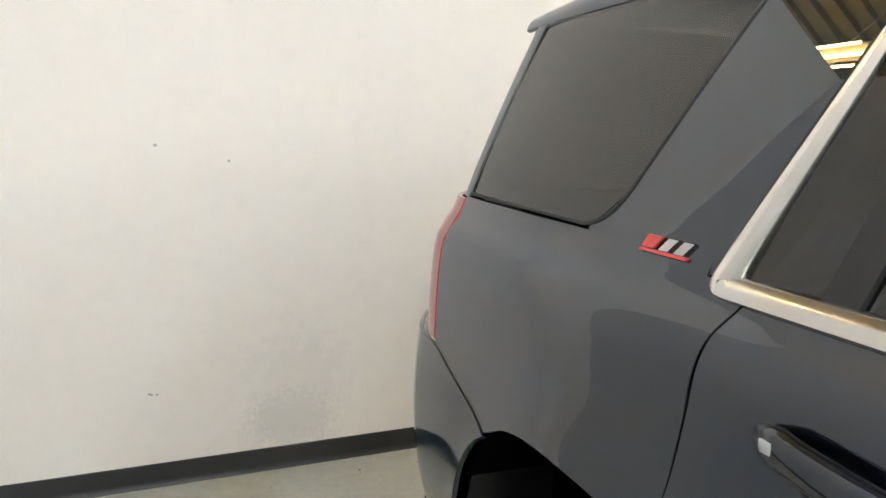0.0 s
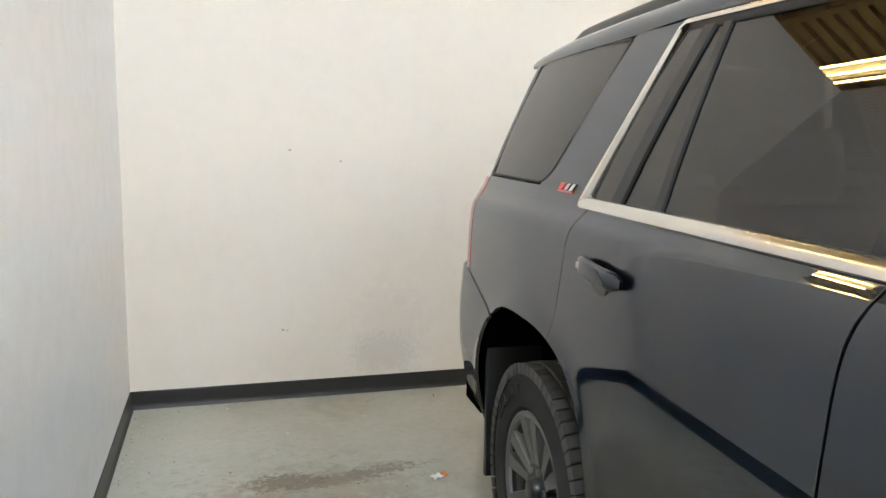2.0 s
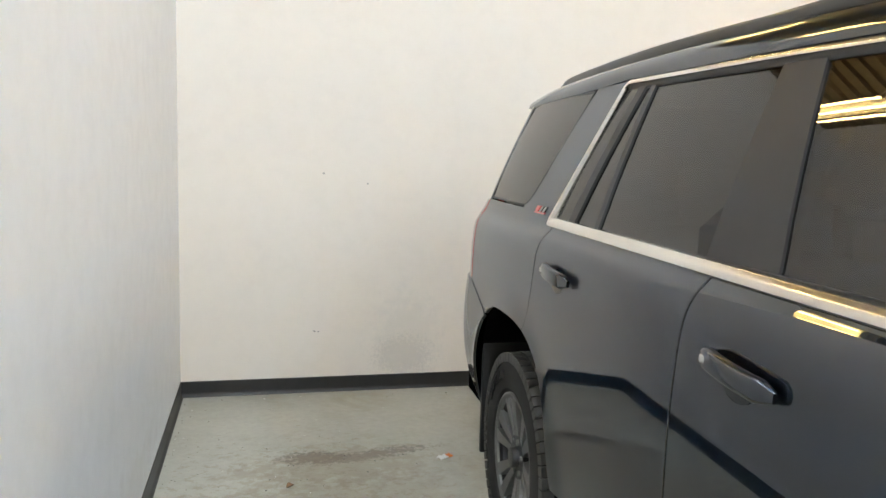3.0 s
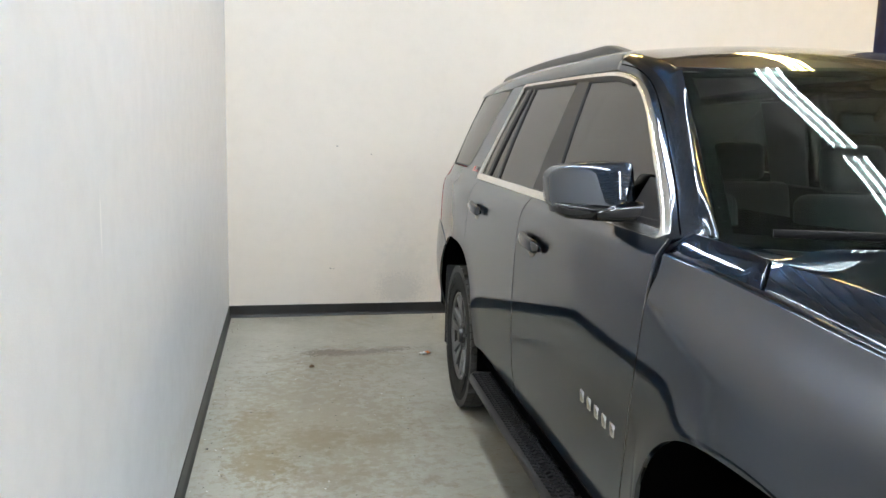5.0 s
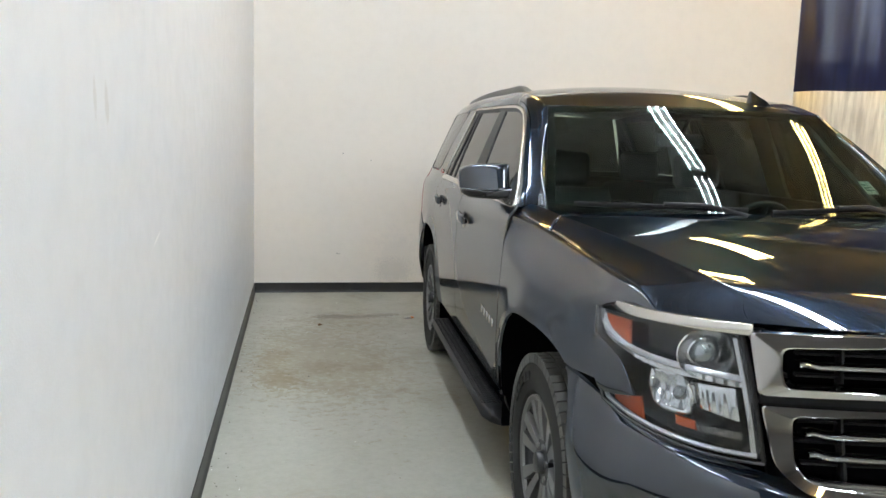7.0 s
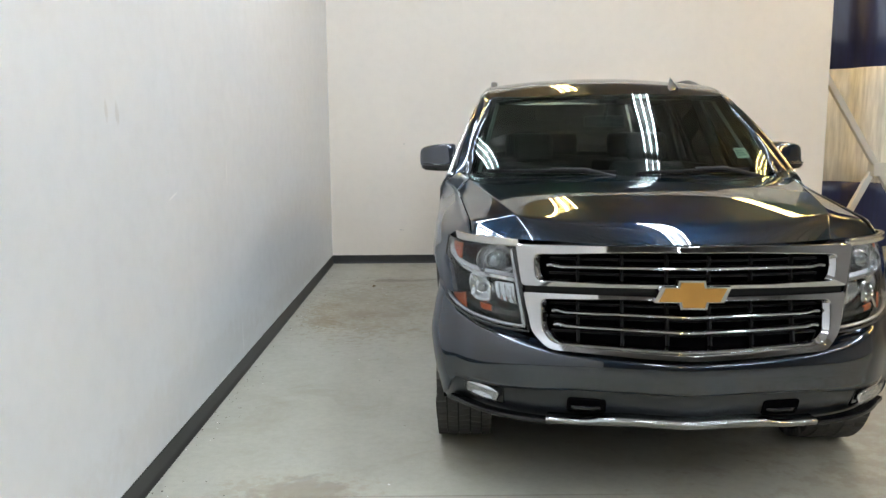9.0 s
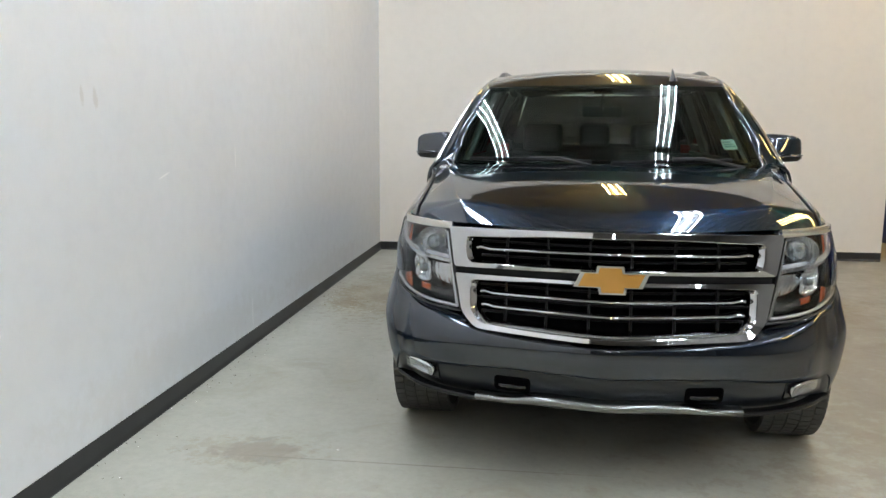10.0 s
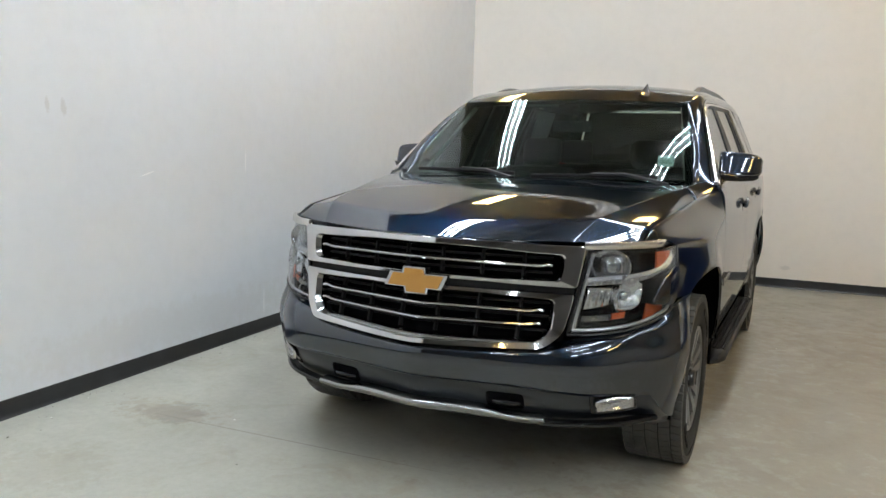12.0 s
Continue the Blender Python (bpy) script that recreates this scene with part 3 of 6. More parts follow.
def make_side(s):
    """Fender, doors and quarter panel of one side."""
    # fender
    ush = spline([0.0, 0.35, 0.7, 1.0], [0, 0.40, 0.80, 1.0])

    def fender(u, v):
        yb = seam_f(lerp(SILL_Z, 1.10, v / 0.62) if v < 0.62 else lerp(1.10, 1.25, (v - 0.62) / 0.38)) - GAP
        if v < 0.62:
            yf = lerp(-0.455, -0.352, smooth01(v / 0.62))
        else:
            yf = lerp(-0.352, -0.556, smooth01((v - 0.62) / 0.38))
        y = lerp(yf, yb, u)
        zb = arch_top(y, AXLE_F) + 0.002
        if y < 0:
            zb = max(zb, 0.842)
        elif y > ARCHES[AXLE_F][0] + ARCHES[AXLE_F][1] - 0.001:
            zb = SILL_Z
        zb = max(zb, SILL_Z)
        zs = shoulder(y)
        if v < 0.62:
            z = lerp(zb, zs, v / 0.62)
            return on_side(y, z)
        t = (v - 0.62) / 0.38
        p0, p3 = Vector((side_x(y, zs), zs)), Vector((HX(y) + 0.004, HZ(y)))
        edge = p3 + Vector((0.020, -0.006)) * smooth01((y + 0.60) / 0.2)
        h, k = edge.y - p0.y, max(edge.x - p0.x, p0.x - edge.x, 0.01)
        lean = (side_x(y, zs + 0.03) - side_x(y, zs)) / 0.03
        if t < 0.86:
            t /= 0.86
            p1, p2 = p0 + Vector((lean * h * 0.42, h * 0.42)), edge + Vector((0.30 * k, -0.36 * h))
            q = (1 - t)**3 * p0 + 3 * t * (1 - t)**2 * p1 + 3 * t * t * (1 - t) * p2 + t**3 * edge
        else:
            t = (t - 0.86) / 0.14
            q = edge.lerp(p3, t) + Vector((0, 0.0025 * math.sin(math.pi * t)))
        return (q.x, y, q.y)
    us = sorted(set(list(steps(0, 1, 30)) + [0.86, 0.88, 0.895, 0.905, 0.915, 0.925, 0.935, 0.945]))
    sheet("fender", fender, us, list(steps(0, 0.62, 20)) + list(steps(0.635, 0.946, 14)) + list(steps(0.952, 1, 6)), M_PAINT, car, mirror=s)

    # painted corner between hood, door pillar and windscreen, folded along the crease
    def corner(u, v):
        if v <= 0.6:
            t = v / 0.6
            y = lerp(lerp(0.305, 0.367, t), 0.612, u)
            a, b = Vector((HX(y) + 0.0045, y, HZ(y))), Vector((CREASE_X(y), y, CREASE_Z(y)))
            p = a.lerp(b, t)
            p += Vector((0.003, 0, 0.003)) * math.sin(math.pi * t)
            return p
        t = (v - 0.6) / 0.4
        y = lerp(0.367, 0.612, u)
        b = Vector((CREASE_X(y), y, CREASE_Z(y)))
        c = Vector((lerp(0.775, 0.848, u), lerp(0.395, 0.600, u), lerp(1.272, 1.290, u)))
        return b.lerp(c, t)
    sheet("cowl_corner", corner, 16, list(steps(0, 0.57, 12)) + [0.585, 0.6, 0.615, 0.63] + list(steps(0.66, 1, 6)), M_PAINT, car, mirror=s, inward=(0, 1, 0.8), smooth=60)

    # doors
    def front_door(u, v):
        z = lerp(SILL_Z, DOOR_TOP, v)
        return on_side(lerp(seam_f(z) + GAP, seam_m(z) - GAP, u), z)
    fd = sheet("front_door", front_door, 26, steps(0, 0.88, 28) + steps(0.89, 1, 18), M_PAINT, car, mirror=s)

    def rear_door(u, v):
        z = v
        return on_side(lerp(seam_m(z) + GAP, rear_door_edge(z) - GAP, u), z)
    rd = sheet("rear_door", rear_door, 26, door_rows(SILL_Z, 1.300, 30, (0.90, 0.91, 0.918, 0.924, 0.930, 0.936, 0.941, 0.945) + tuple(steps(1.20, 1.296, 16))), M_PAINT, car, mirror=s)

    # quarter panel
    QT = 1.340

    def quarter(u, v):
        z0 = lerp(0.945, QT, v)
        y = lerp(seam_r(min(z0, 1.31)) + GAP + (0.085 if z0 > 1.318 else 0.0), 3.852, u)
        zb = arch_top(y, AXLE_R) + 0.002
        if y > 3.45:
            zb = max(zb, lerp(0.868, 0.968, (y - 3.45) / 0.40))
        z = lerp(max(zb, 0.84), QT, v)
        return on_side(y, z)
    sheet("quarter_panel", quarter, 36, steps(0, 0.60, 16) + steps(0.62, 1, 24), M_PAINT, car, mirror=s)

    # bumper corner behind the rear wheel
    def rear_corner(u, v):
        z0 = lerp(0.42, 0.87, v)
        ya = arch_rear(z0, AXLE_R) + 0.002
        ang = u * 1.0
        y = lerp(ya, 4.24, smooth01(ang) * 0.55 + ang * 0.45)
        zt = lerp(0.862, 0.962, min((y - 3.45) / 0.40, 1.0))
        z = lerp(0.42, zt, v)
        x = side_x(min(y, 3.95), z) + 0.004 + 0.016 * math.sin(math.pi * v)
        if y > 3.95:
            x -= 0.9 * (y - 3.95)**1.6
        return (x, y, z)
    sheet("rear_bumper_corner", rear_corner, 24, 16, M_PAINT, car, mirror=s)

    # tail lamp wrapping the corner
    def tail(u, v):
        z = lerp(0.975, 1.335, v)
        y = lerp(3.858, 4.13, u)
        x = side_x(min(y, 4.0), z) + 0.002
        x -= 1.6 * max(y - 3.90, 0)**1.7
        return (x, y, z)
    sheet("tail_lamp", tail, 14, 12, M_TAIL, car, mirror=s, label="narrow red tail lamp")
    return fd, rd


# ---- greenhouse ----
DLO = rounded([(0.602, 1.277), (2.905, 1.297), (2.735, 1.783), (1.86, 1.766), (1.46, 1.752), (1.25, 1.716), (1.10, 1.651), (0.925, 1.535), (0.745, 1.405)],
              [0.07, 0.05, 0.03, 0.2, 0.12, 0.12, 0.1, 0.1, 0.1], 7)


def dlo_width(p):
    if p.y > 1.70:
        return 0.016
    if p.x > 2.66 and p.y > 1.36:
        return 0.052
    if p.x > 2.66:
        return lerp(0.032, 0.052, smooth01((p.y - 1.29) / 0.07))
    if p.y < 1.315:
        return 0.027
    return 0.021


def make_greenhouse(s):
    # chrome surround of the side windows
    inner = offset_loop(DLO, dlo_width)
    verts, faces, m = [], [], len(DLO)
    for a, b in zip(DLO, inner):
        c = (a + b) / 2
        for p, out in ((a, -0.012), (a, 0.003), (c.lerp(a, 0.75), 0.008), (c, 0.010), (c.lerp(b, 0.75), 0.007), (b, 0.001), (b, -0.014)):
            x, y, z = on_side(p.x, p.y, out)
            verts.append((s * x, y, z))
    for i in range(m):
        for j in range(6):
            a, b = i * 7 + j, ((i + 1) % m) * 7 + j
            faces.append((a, b, b + 1, a + 1) if s > 0 else (a, a + 1, b + 1, b))
    under(mesh_object("window_surround", verts, faces, M_SATIN, 50), car, "bright chrome window surround")

    front_edge = spline([1.24, 1.30, 1.405, 1.535, 1.651, 1.716, 1.752, 1.79], [0.60, 0.66, 0.775, 0.955, 1.13, 1.28, 1.49, 1.60])
    rear_edge = lambda z: lerp(2.89, 2.70, (z - 1.28) / 0.5)

    def pane(y0, y1, z0, z1, out, nu=10, nv=12):
        def f(u, v):
            z = lerp(z0, z1, v)
            return on_side(lerp(y0(z), y1(z), u), z, out)
        return f, nu, nv
    line = lambda a, za, b, zb: (lambda z: lerp(a, b, (z - za) / (zb - za)))
    b0, b1 = line(1.605, 1.318, 1.765, 1.76), line(1.86, 1.306, 1.90, 1.76)
    d20, d21 = line(2.470, 1.335, 2.520, 1.754), line(2.500, 1.335, 2.550, 1.754)
    d10, d11 = line(2.662, 1.338, 2.585, 1.756), line(2.715, 1.338, 2.632, 1.756)
    for name, y0, y1, out, mat, label in (
            ("front_door_glass", front_edge, b0, -0.010, M_TINT, "dark tinted door glass"),
            ("rear_door_glass", b1, d20, -0.010, M_TINT, "dark tinted door glass"),
            ("vent_glass", d21, d10, -0.010, M_TINT, "dark tinted fixed glass"),
            ("rear_strip_glass", d11, rear_edge, -0.006, M_TINT, "dark tinted fixed glass"),
            ("b_pillar_trim", b0, b1, -0.003, M_PLASTIC, "gloss black pillar trim"),
            ("window_divider", d20, d21, -0.003, M_PLASTIC, "black window divider"),
            ("rear_window_divider", d10, d11, -0.002, M_PLASTIC, "black window divider")):
        f, nu, nv = pane(y0, y1, 1.285, 1.772, out)
        sheet(name, f, nu, nv, mat, car, thick=0.006 if mat is M_TINT else 0.02, mirror=s, lip=0.0015, label=label)
    # dark inner edge of the window openings
    belt = [Vector((s * (side_x(y, 1.312) - 0.006), y, 1.312)) for y in steps(0.68, 2.84, 40)]
    sweep("window_seal", belt, round_section(0.012, 0.016, 0.004, 3), M_PLASTIC, car)
    top = [Vector((s * (side_x(y, z) - 0.008), y, z)) for y, z in [(lerp(1.30, 2.70, t), np.interp(lerp(1.30, 2.70, t), [1.3, 1.46, 1.86, 2.7], [1.70, 1.728, 1.742, 1.757])) for t in steps(0, 1, 30)]]
    sweep("window_channel", top, round_section(0.014, 0.02, 0.004, 3), M_PLASTIC, car)

    # painted pillar between door window and quarter window
    def c_pillar(u, v):
        z = lerp(1.324, 1.778, v)
        ya = lerp(2.900, 2.742, (z - 1.312) / 0.47)
        yb = lerp(3.172, 2.990, (z - 1.345) / 0.425)
        if z < 1.46:
            yb += 0.06 * (1 - max(z - 1.346, 0) / 0.114)**2
        return on_side(lerp(ya, yb, u), z, lerp(-0.002, 0.0004, smooth01((z - 1.324) / 0.013)))
    sheet("c_pillar", c_pillar, 12, 20, M_PAINT, car, mirror=s)

    # quarter window
    def quarter_glass(u, v):
        z = lerp(1.347, 1.768, v)
        ya = lerp(3.175, 2.994, (z - 1.345) / 0.425) + (0.06 * max(0, 1 - (z - 1.347) / 0.114)**2 if z < 1.46 else 0)
        yb = lerp(3.835, 3.815, v)
        return on_side(lerp(ya + 0.003, yb, u), z, -0.002)
    sheet("quarter_glass", quarter_glass, 16, 16, M_TINT, car, thick=0.006, mirror=s, lip=0.0015, label="dark tinted quarter window")
    loop = [(3.177, 1.349), (3.828, 1.349), (3.812, 1.764), (3.000, 1.766)]
    ring = rounded(loop, [0.085, 0.015, 0.02, 0.02], 7)
    path = [Vector((s * (side_x(p.x, p.y) + 0.000), p.x, p.y)) for p in ring]
    sweep("quarter_seal", path, round_section(0.008, 0.006, 0.002, 3), M_PLASTIC, car, closed=True, up=(s, 0, 0))

    # rear pillar turning in to the tailgate
    def d_pillar(u, v):
        z = lerp(1.341, 1.80, v)
        y = lerp(lerp(3.838, 3.818, v), 4.07 - 0.13 * v, u)
        x = side_x(min(y, 3.95), z) - 1.6 * max(y - 3.86, 0)**1.6
        return (x, y, z)
    sheet("d_pillar", d_pillar, 14, 16, M_PAINT, car, mirror=s)

    # A pillar from cowl to roof, running on beside the front of the roof
    pillar_y = spline([0, 0.08, 0.25, 0.45, 0.65, 0.82, 1.0], [0.622, 0.662, 0.780, 0.955, 1.13, 1.30, 1.51])
    pillar_z = spline([0, 0.08, 0.25, 0.45, 0.65, 0.82, 1.0], [1.280, 1.302, 1.407, 1.537, 1.654, 1.722, 1.757])
    ridge_x = spline([1.28, 1.309, 1.431, 1.564, 1.638, 1.718, 1.77], [0.882, 0.874, 0.850, 0.809, 0.782, 0.752, 0.735])
    ridge_y = spline([1.28, 1.309, 1.431, 1.564, 1.638, 1.718, 1.77], [0.600, 0.626, 0.736, 0.916, 1.039, 1.205, 1.36])

    def a_pillar(u, v):
        p0 = Vector(on_side(pillar_y(v) - 0.010, pillar_z(v), 0.001))
        if v < 0.68:
            t = v / 0.68
            p2 = Vector((lerp(0.852, 0.712, t), lerp(0.585, 1.136, t), lerp(1.288, 1.737, t)))
        else:
            y = lerp(1.136, 1.50, (v - 0.68) / 0.32)
            p2 = Vector((lerp(0.712, roof_half(y), smooth01((v - 0.68) / 0.1)), y, roof_edge(y)))
        z = pillar_z(v) + 0.014
        k = smooth01((v - 0.60) / 0.30)
        r = Vector((ridge_x(z), ridge_y(z), z)).lerp((p0 + p2) / 2 + Vector((0.010, 0, 0.012)), k)
        if u < 0.6:
            t = u / 0.6
            c = (p0 + r) / 2 + Vector((0.010, -0.010, 0.004))
            return (1 - t)**2 * p0 + 2 * t * (1 - t) * c + t * t * r
        t = (u - 0.6) / 0.4
        return r.lerp(p2, t) + Vector((0, -0.004, 0.004)) * math.sin(math.pi * t)
    sheet("a_pillar", a_pillar, steps(0, 0.55, 8) + [0.575, 0.59, 0.6, 0.61, 0.625] + steps(0.66, 1, 6), 48, M_PAINT, car, mirror=s, inward=(0, 1.6, 1.2), smooth=60)
    shut = [a_pillar(0.27, v) + Vector((0.0005, -0.0005, 0)) for v in steps(0.03, 0.97, 40)]
    sweep("door_gap", [Vector((s * p.x, p.y, p.z)) for p in shut], round_section(0.004, 0.004, 0.0015, 3), M_DARK, car, label="dark shut line of the front door")

    # roof side, from the window tops to the roof seam
    def roof_side(u, v):
        y = lerp(1.503, 3.95, u)
        z0 = np.interp(y, [1.12, 1.25, 1.46, 1.86, 2.735, 3.03, 3.95], [1.664, 1.722, 1.757, 1.771, 1.787, 1.774, 1.768])
        p0 = Vector(on_side(y, z0, 0.001))
        p2 = Vector((roof_half(y), y, roof_edge(y)))
        p1 = Vector((p0.x - 0.01, y, p2.z - 0.012))
        q = (1 - v)**2 * p0 + 2 * v * (1 - v) * p1 + v * v * p2
        return q
    sheet("roof_side_panel", roof_side, 50, 8, M_PAINT, car, mirror=s, inward=(0, 2.3, 1.2))


roof_half = spline([1.05, 1.15, 1.4, 2.2, 3.2, 3.95], [0.723, 0.725, 0.718, 0.700, 0.685, 0.650])
roof_edge = spline([1.05, 1.15, 1.4, 2.2, 3.2, 3.7, 3.95], [1.715, 1.742, 1.803, 1.850, 1.852, 1.837, 1.818])


def make_roof():
    def f(u, v):
        t = 2 * u - 1
        bow = 1 - abs(t)**2.2
        y = lerp(1.150 - 0.10 * bow, 3.97 + 0.03 * bow, v)
        x = t * (roof_half(y) - 0.003)
        crown = 0.042 * smooth01((y - 0.70) / 1.25)
        z = roof_edge(min(max(y, 1.05), 3.95)) + crown * (1 - t * t) + 0.010 * bow
        return (x, y, z)
    sheet("roof", f, 24, 40, M_PAINT, car, inward=(0, 2.3, 1.0))


# windscreen
def screen_point(u, v):
    t = 2 * u - 1
    bow = 1 - abs(t)**2.0
    bottom = Vector((t * 0.852, 0.588 - 0.231 * bow, 1.284 - 0.012 * bow))
    top = Vector((t * 0.710, 1.138 - 0.097 * bow, 1.733 + 0.018 * bow))
    p = bottom.lerp(top, v)
    return p + Vector((0, -0.55, 0.65)).normalized() * 0.022 * math.sin(math.pi * v)


def make_screen():
    sheet("windscreen", screen_point, 24, 16, M_SCREEN, car, thick=0.005, lip=0.0015, inward=(0, 1.6, 1.2), label="clear laminated windscreen")
    # dark printed border behind the glass
    for name, u0, u1, v0, v1 in (("screen_band", 0.0, 1.0, 0.955, 1.0), ("screen_band", 0.0, 1.0, 0.0, 0.05), ("screen_band", 0.0, 0.022, 0.05, 0.955), ("screen_band", 0.978, 1.0, 0.05, 0.955)):
        def f(u, v, a=(u0, u1, v0, v1)):
            return screen_point(lerp(a[0], a[1], u), lerp(a[2], a[3], v)) + Vector((0, 0.010, -0.008))
        sheet(name, f, 14, 6, M_GLOSSBLACK, car, thick=0.003, lip=0.001, inward=(0, 1.6, 1.2))


# hood
fold_x = spline([0, 0.5, 0.75, 0.87, 1.0], [0.853, 0.738, 0.678, 0.642, 0.590])


def hood_point(u, v):
    """Three rails: the middle, the crease on each side and the seam at the fender."""
    t = 4 * u - 2
    a = abs(t)
    down = roll(v)
    my, mz = lerp(0.330, -0.816, v), 1.294 - 0.046 * v - 0.146 * v * v - 0.018 * down
    fx, fy, fz = fold_x(v), lerp(0.360, -0.692, v), 1.273 - 0.078 * v - 0.044 * v * v - 0.063 * down
    if a <= 1:
        x = a * fx
        y = lerp(my, fy, a * a)
        y += (0.24 * (x / 0.87)**2 - 0.19 * smooth01((x - 0.66) / 0.19) - 0.041 * a * a) * max(1 - v * 2.2, 0)**2
        z = lerp(mz, fz, a**2.2)
    else:
        b = a - 1
        ry = lerp(0.298, -0.554, v)
        x, y, z = lerp(fx, HX(ry) - 0.004, b), lerp(fy, ry, b), lerp(fz, HZ(ry), b)
        z -= 0.003 * math.sin(math.pi * b) + 0.004 * smooth01((b - 0.93) / 0.07)      # slightly hollow band, rolled edge
    return (math.copysign(x, t) if a else 0.0, y, z)


def make_hood():
    fine = [q + k * 0.0018 for q in (0.25, 0.75) for k in range(-12, 13)]
    us = sorted(set(list(steps(0, 1, 121)) + fine + [0.005, 0.01, 0.015, 0.985, 0.99, 0.995]))
    sheet("hood", hood_point, us, sorted(set(steps(0, 0.80, 40) + steps(0.81, 1, 44))), M_PAINT, car, thick=0.02, inward=(0, 0, 0.5), relax_u=5)

    def cowl(u, v):
        a, b = Vector(hood_point(lerp(0.262, 0.738, u), 0.0)) + Vector((0, 0.006, -0.012)), screen_point(lerp(0.02, 0.98, u), 0.01) + Vector((0, 0.02, -0.02))
        p = a.lerp(b, v)
        p.z -= 0.012 * math.sin(math.pi * v)
        return p
    sheet("cowl_panel", cowl, 24, 6, M_PLASTIC, car, inward=(0, 0.5, 0.8), label="black plastic cowl below the windscreen")


# added dark shell inside the body: black for the shade in seams and arches
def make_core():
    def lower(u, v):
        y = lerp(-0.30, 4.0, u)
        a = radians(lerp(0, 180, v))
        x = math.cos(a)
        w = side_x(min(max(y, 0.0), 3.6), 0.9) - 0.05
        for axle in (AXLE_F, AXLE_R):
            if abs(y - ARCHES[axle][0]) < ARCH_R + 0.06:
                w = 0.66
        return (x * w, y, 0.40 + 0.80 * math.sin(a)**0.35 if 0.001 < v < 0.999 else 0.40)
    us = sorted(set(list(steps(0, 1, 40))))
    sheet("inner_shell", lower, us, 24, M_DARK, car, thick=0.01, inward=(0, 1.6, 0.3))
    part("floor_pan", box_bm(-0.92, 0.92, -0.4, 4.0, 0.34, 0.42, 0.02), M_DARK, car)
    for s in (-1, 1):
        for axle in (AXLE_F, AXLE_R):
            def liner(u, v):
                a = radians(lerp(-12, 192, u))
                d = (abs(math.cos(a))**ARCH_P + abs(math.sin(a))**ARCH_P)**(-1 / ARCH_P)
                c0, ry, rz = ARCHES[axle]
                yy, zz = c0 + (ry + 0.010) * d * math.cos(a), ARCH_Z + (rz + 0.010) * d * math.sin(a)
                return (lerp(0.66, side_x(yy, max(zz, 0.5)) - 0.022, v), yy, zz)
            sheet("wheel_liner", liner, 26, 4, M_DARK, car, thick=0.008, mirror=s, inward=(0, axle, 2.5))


for s in (-1, 1):
    make_side(s)
    make_greenhouse(s)
make_roof()
make_screen()
make_hood()
make_core()
# ---- front end ----
nose_off = spline([0.30, 0.35, 0.40, 0.46, 0.53, 0.62, 0.67, 0.72, 0.80, 0.92, 1.03, 1.10],
                  [0.06, 0.025, -0.015, -0.045, -0.058, -0.064, -0.050, -0.020, 0.002, 0.018, 0.030, 0.036])


def nose_y(x, z):
    x = math.sqrt(x * x + 0.0004) - 0.02          # a soft peak in the middle
    return -0.876 + 0.125 * x + 0.096 * x**2 + 0.45 * x**8 + nose_off(z)


def on_nose(x, z, out=0.0):
    """A point of the front face, out metres proud of it."""
    e = 0.01
    y = nose_y(x, z)
    nx = (nose_y(x + e, z) - nose_y(x - e, z)) / (2 * e)
    n = Vector((nx, -1, 0)).normalized()
    return Vector((x, y, z)) + n * out


def bumper_plan(a, z, out=0.0):
    """From the middle (0) to the front wheel arch (1)."""
    if a <= 0.72:
        return on_nose(0.88 * a / 0.72, z, out)
    t = (a - 0.72) / 0.28
    p0 = on_nose(0.88, z, out)
    ye = arch_front(z, AXLE_F) - 0.003
    p2 = Vector((side_x(ye, z) + out + 0.018 * smooth01((0.86 - z) / 0.1), ye, z))
    p1 = Vector((p2.x + 0.004, p0.y + 0.10, z))
    return (1 - t)**2 * p0 + 2 * t * (1 - t) * p1 + t * t * p2


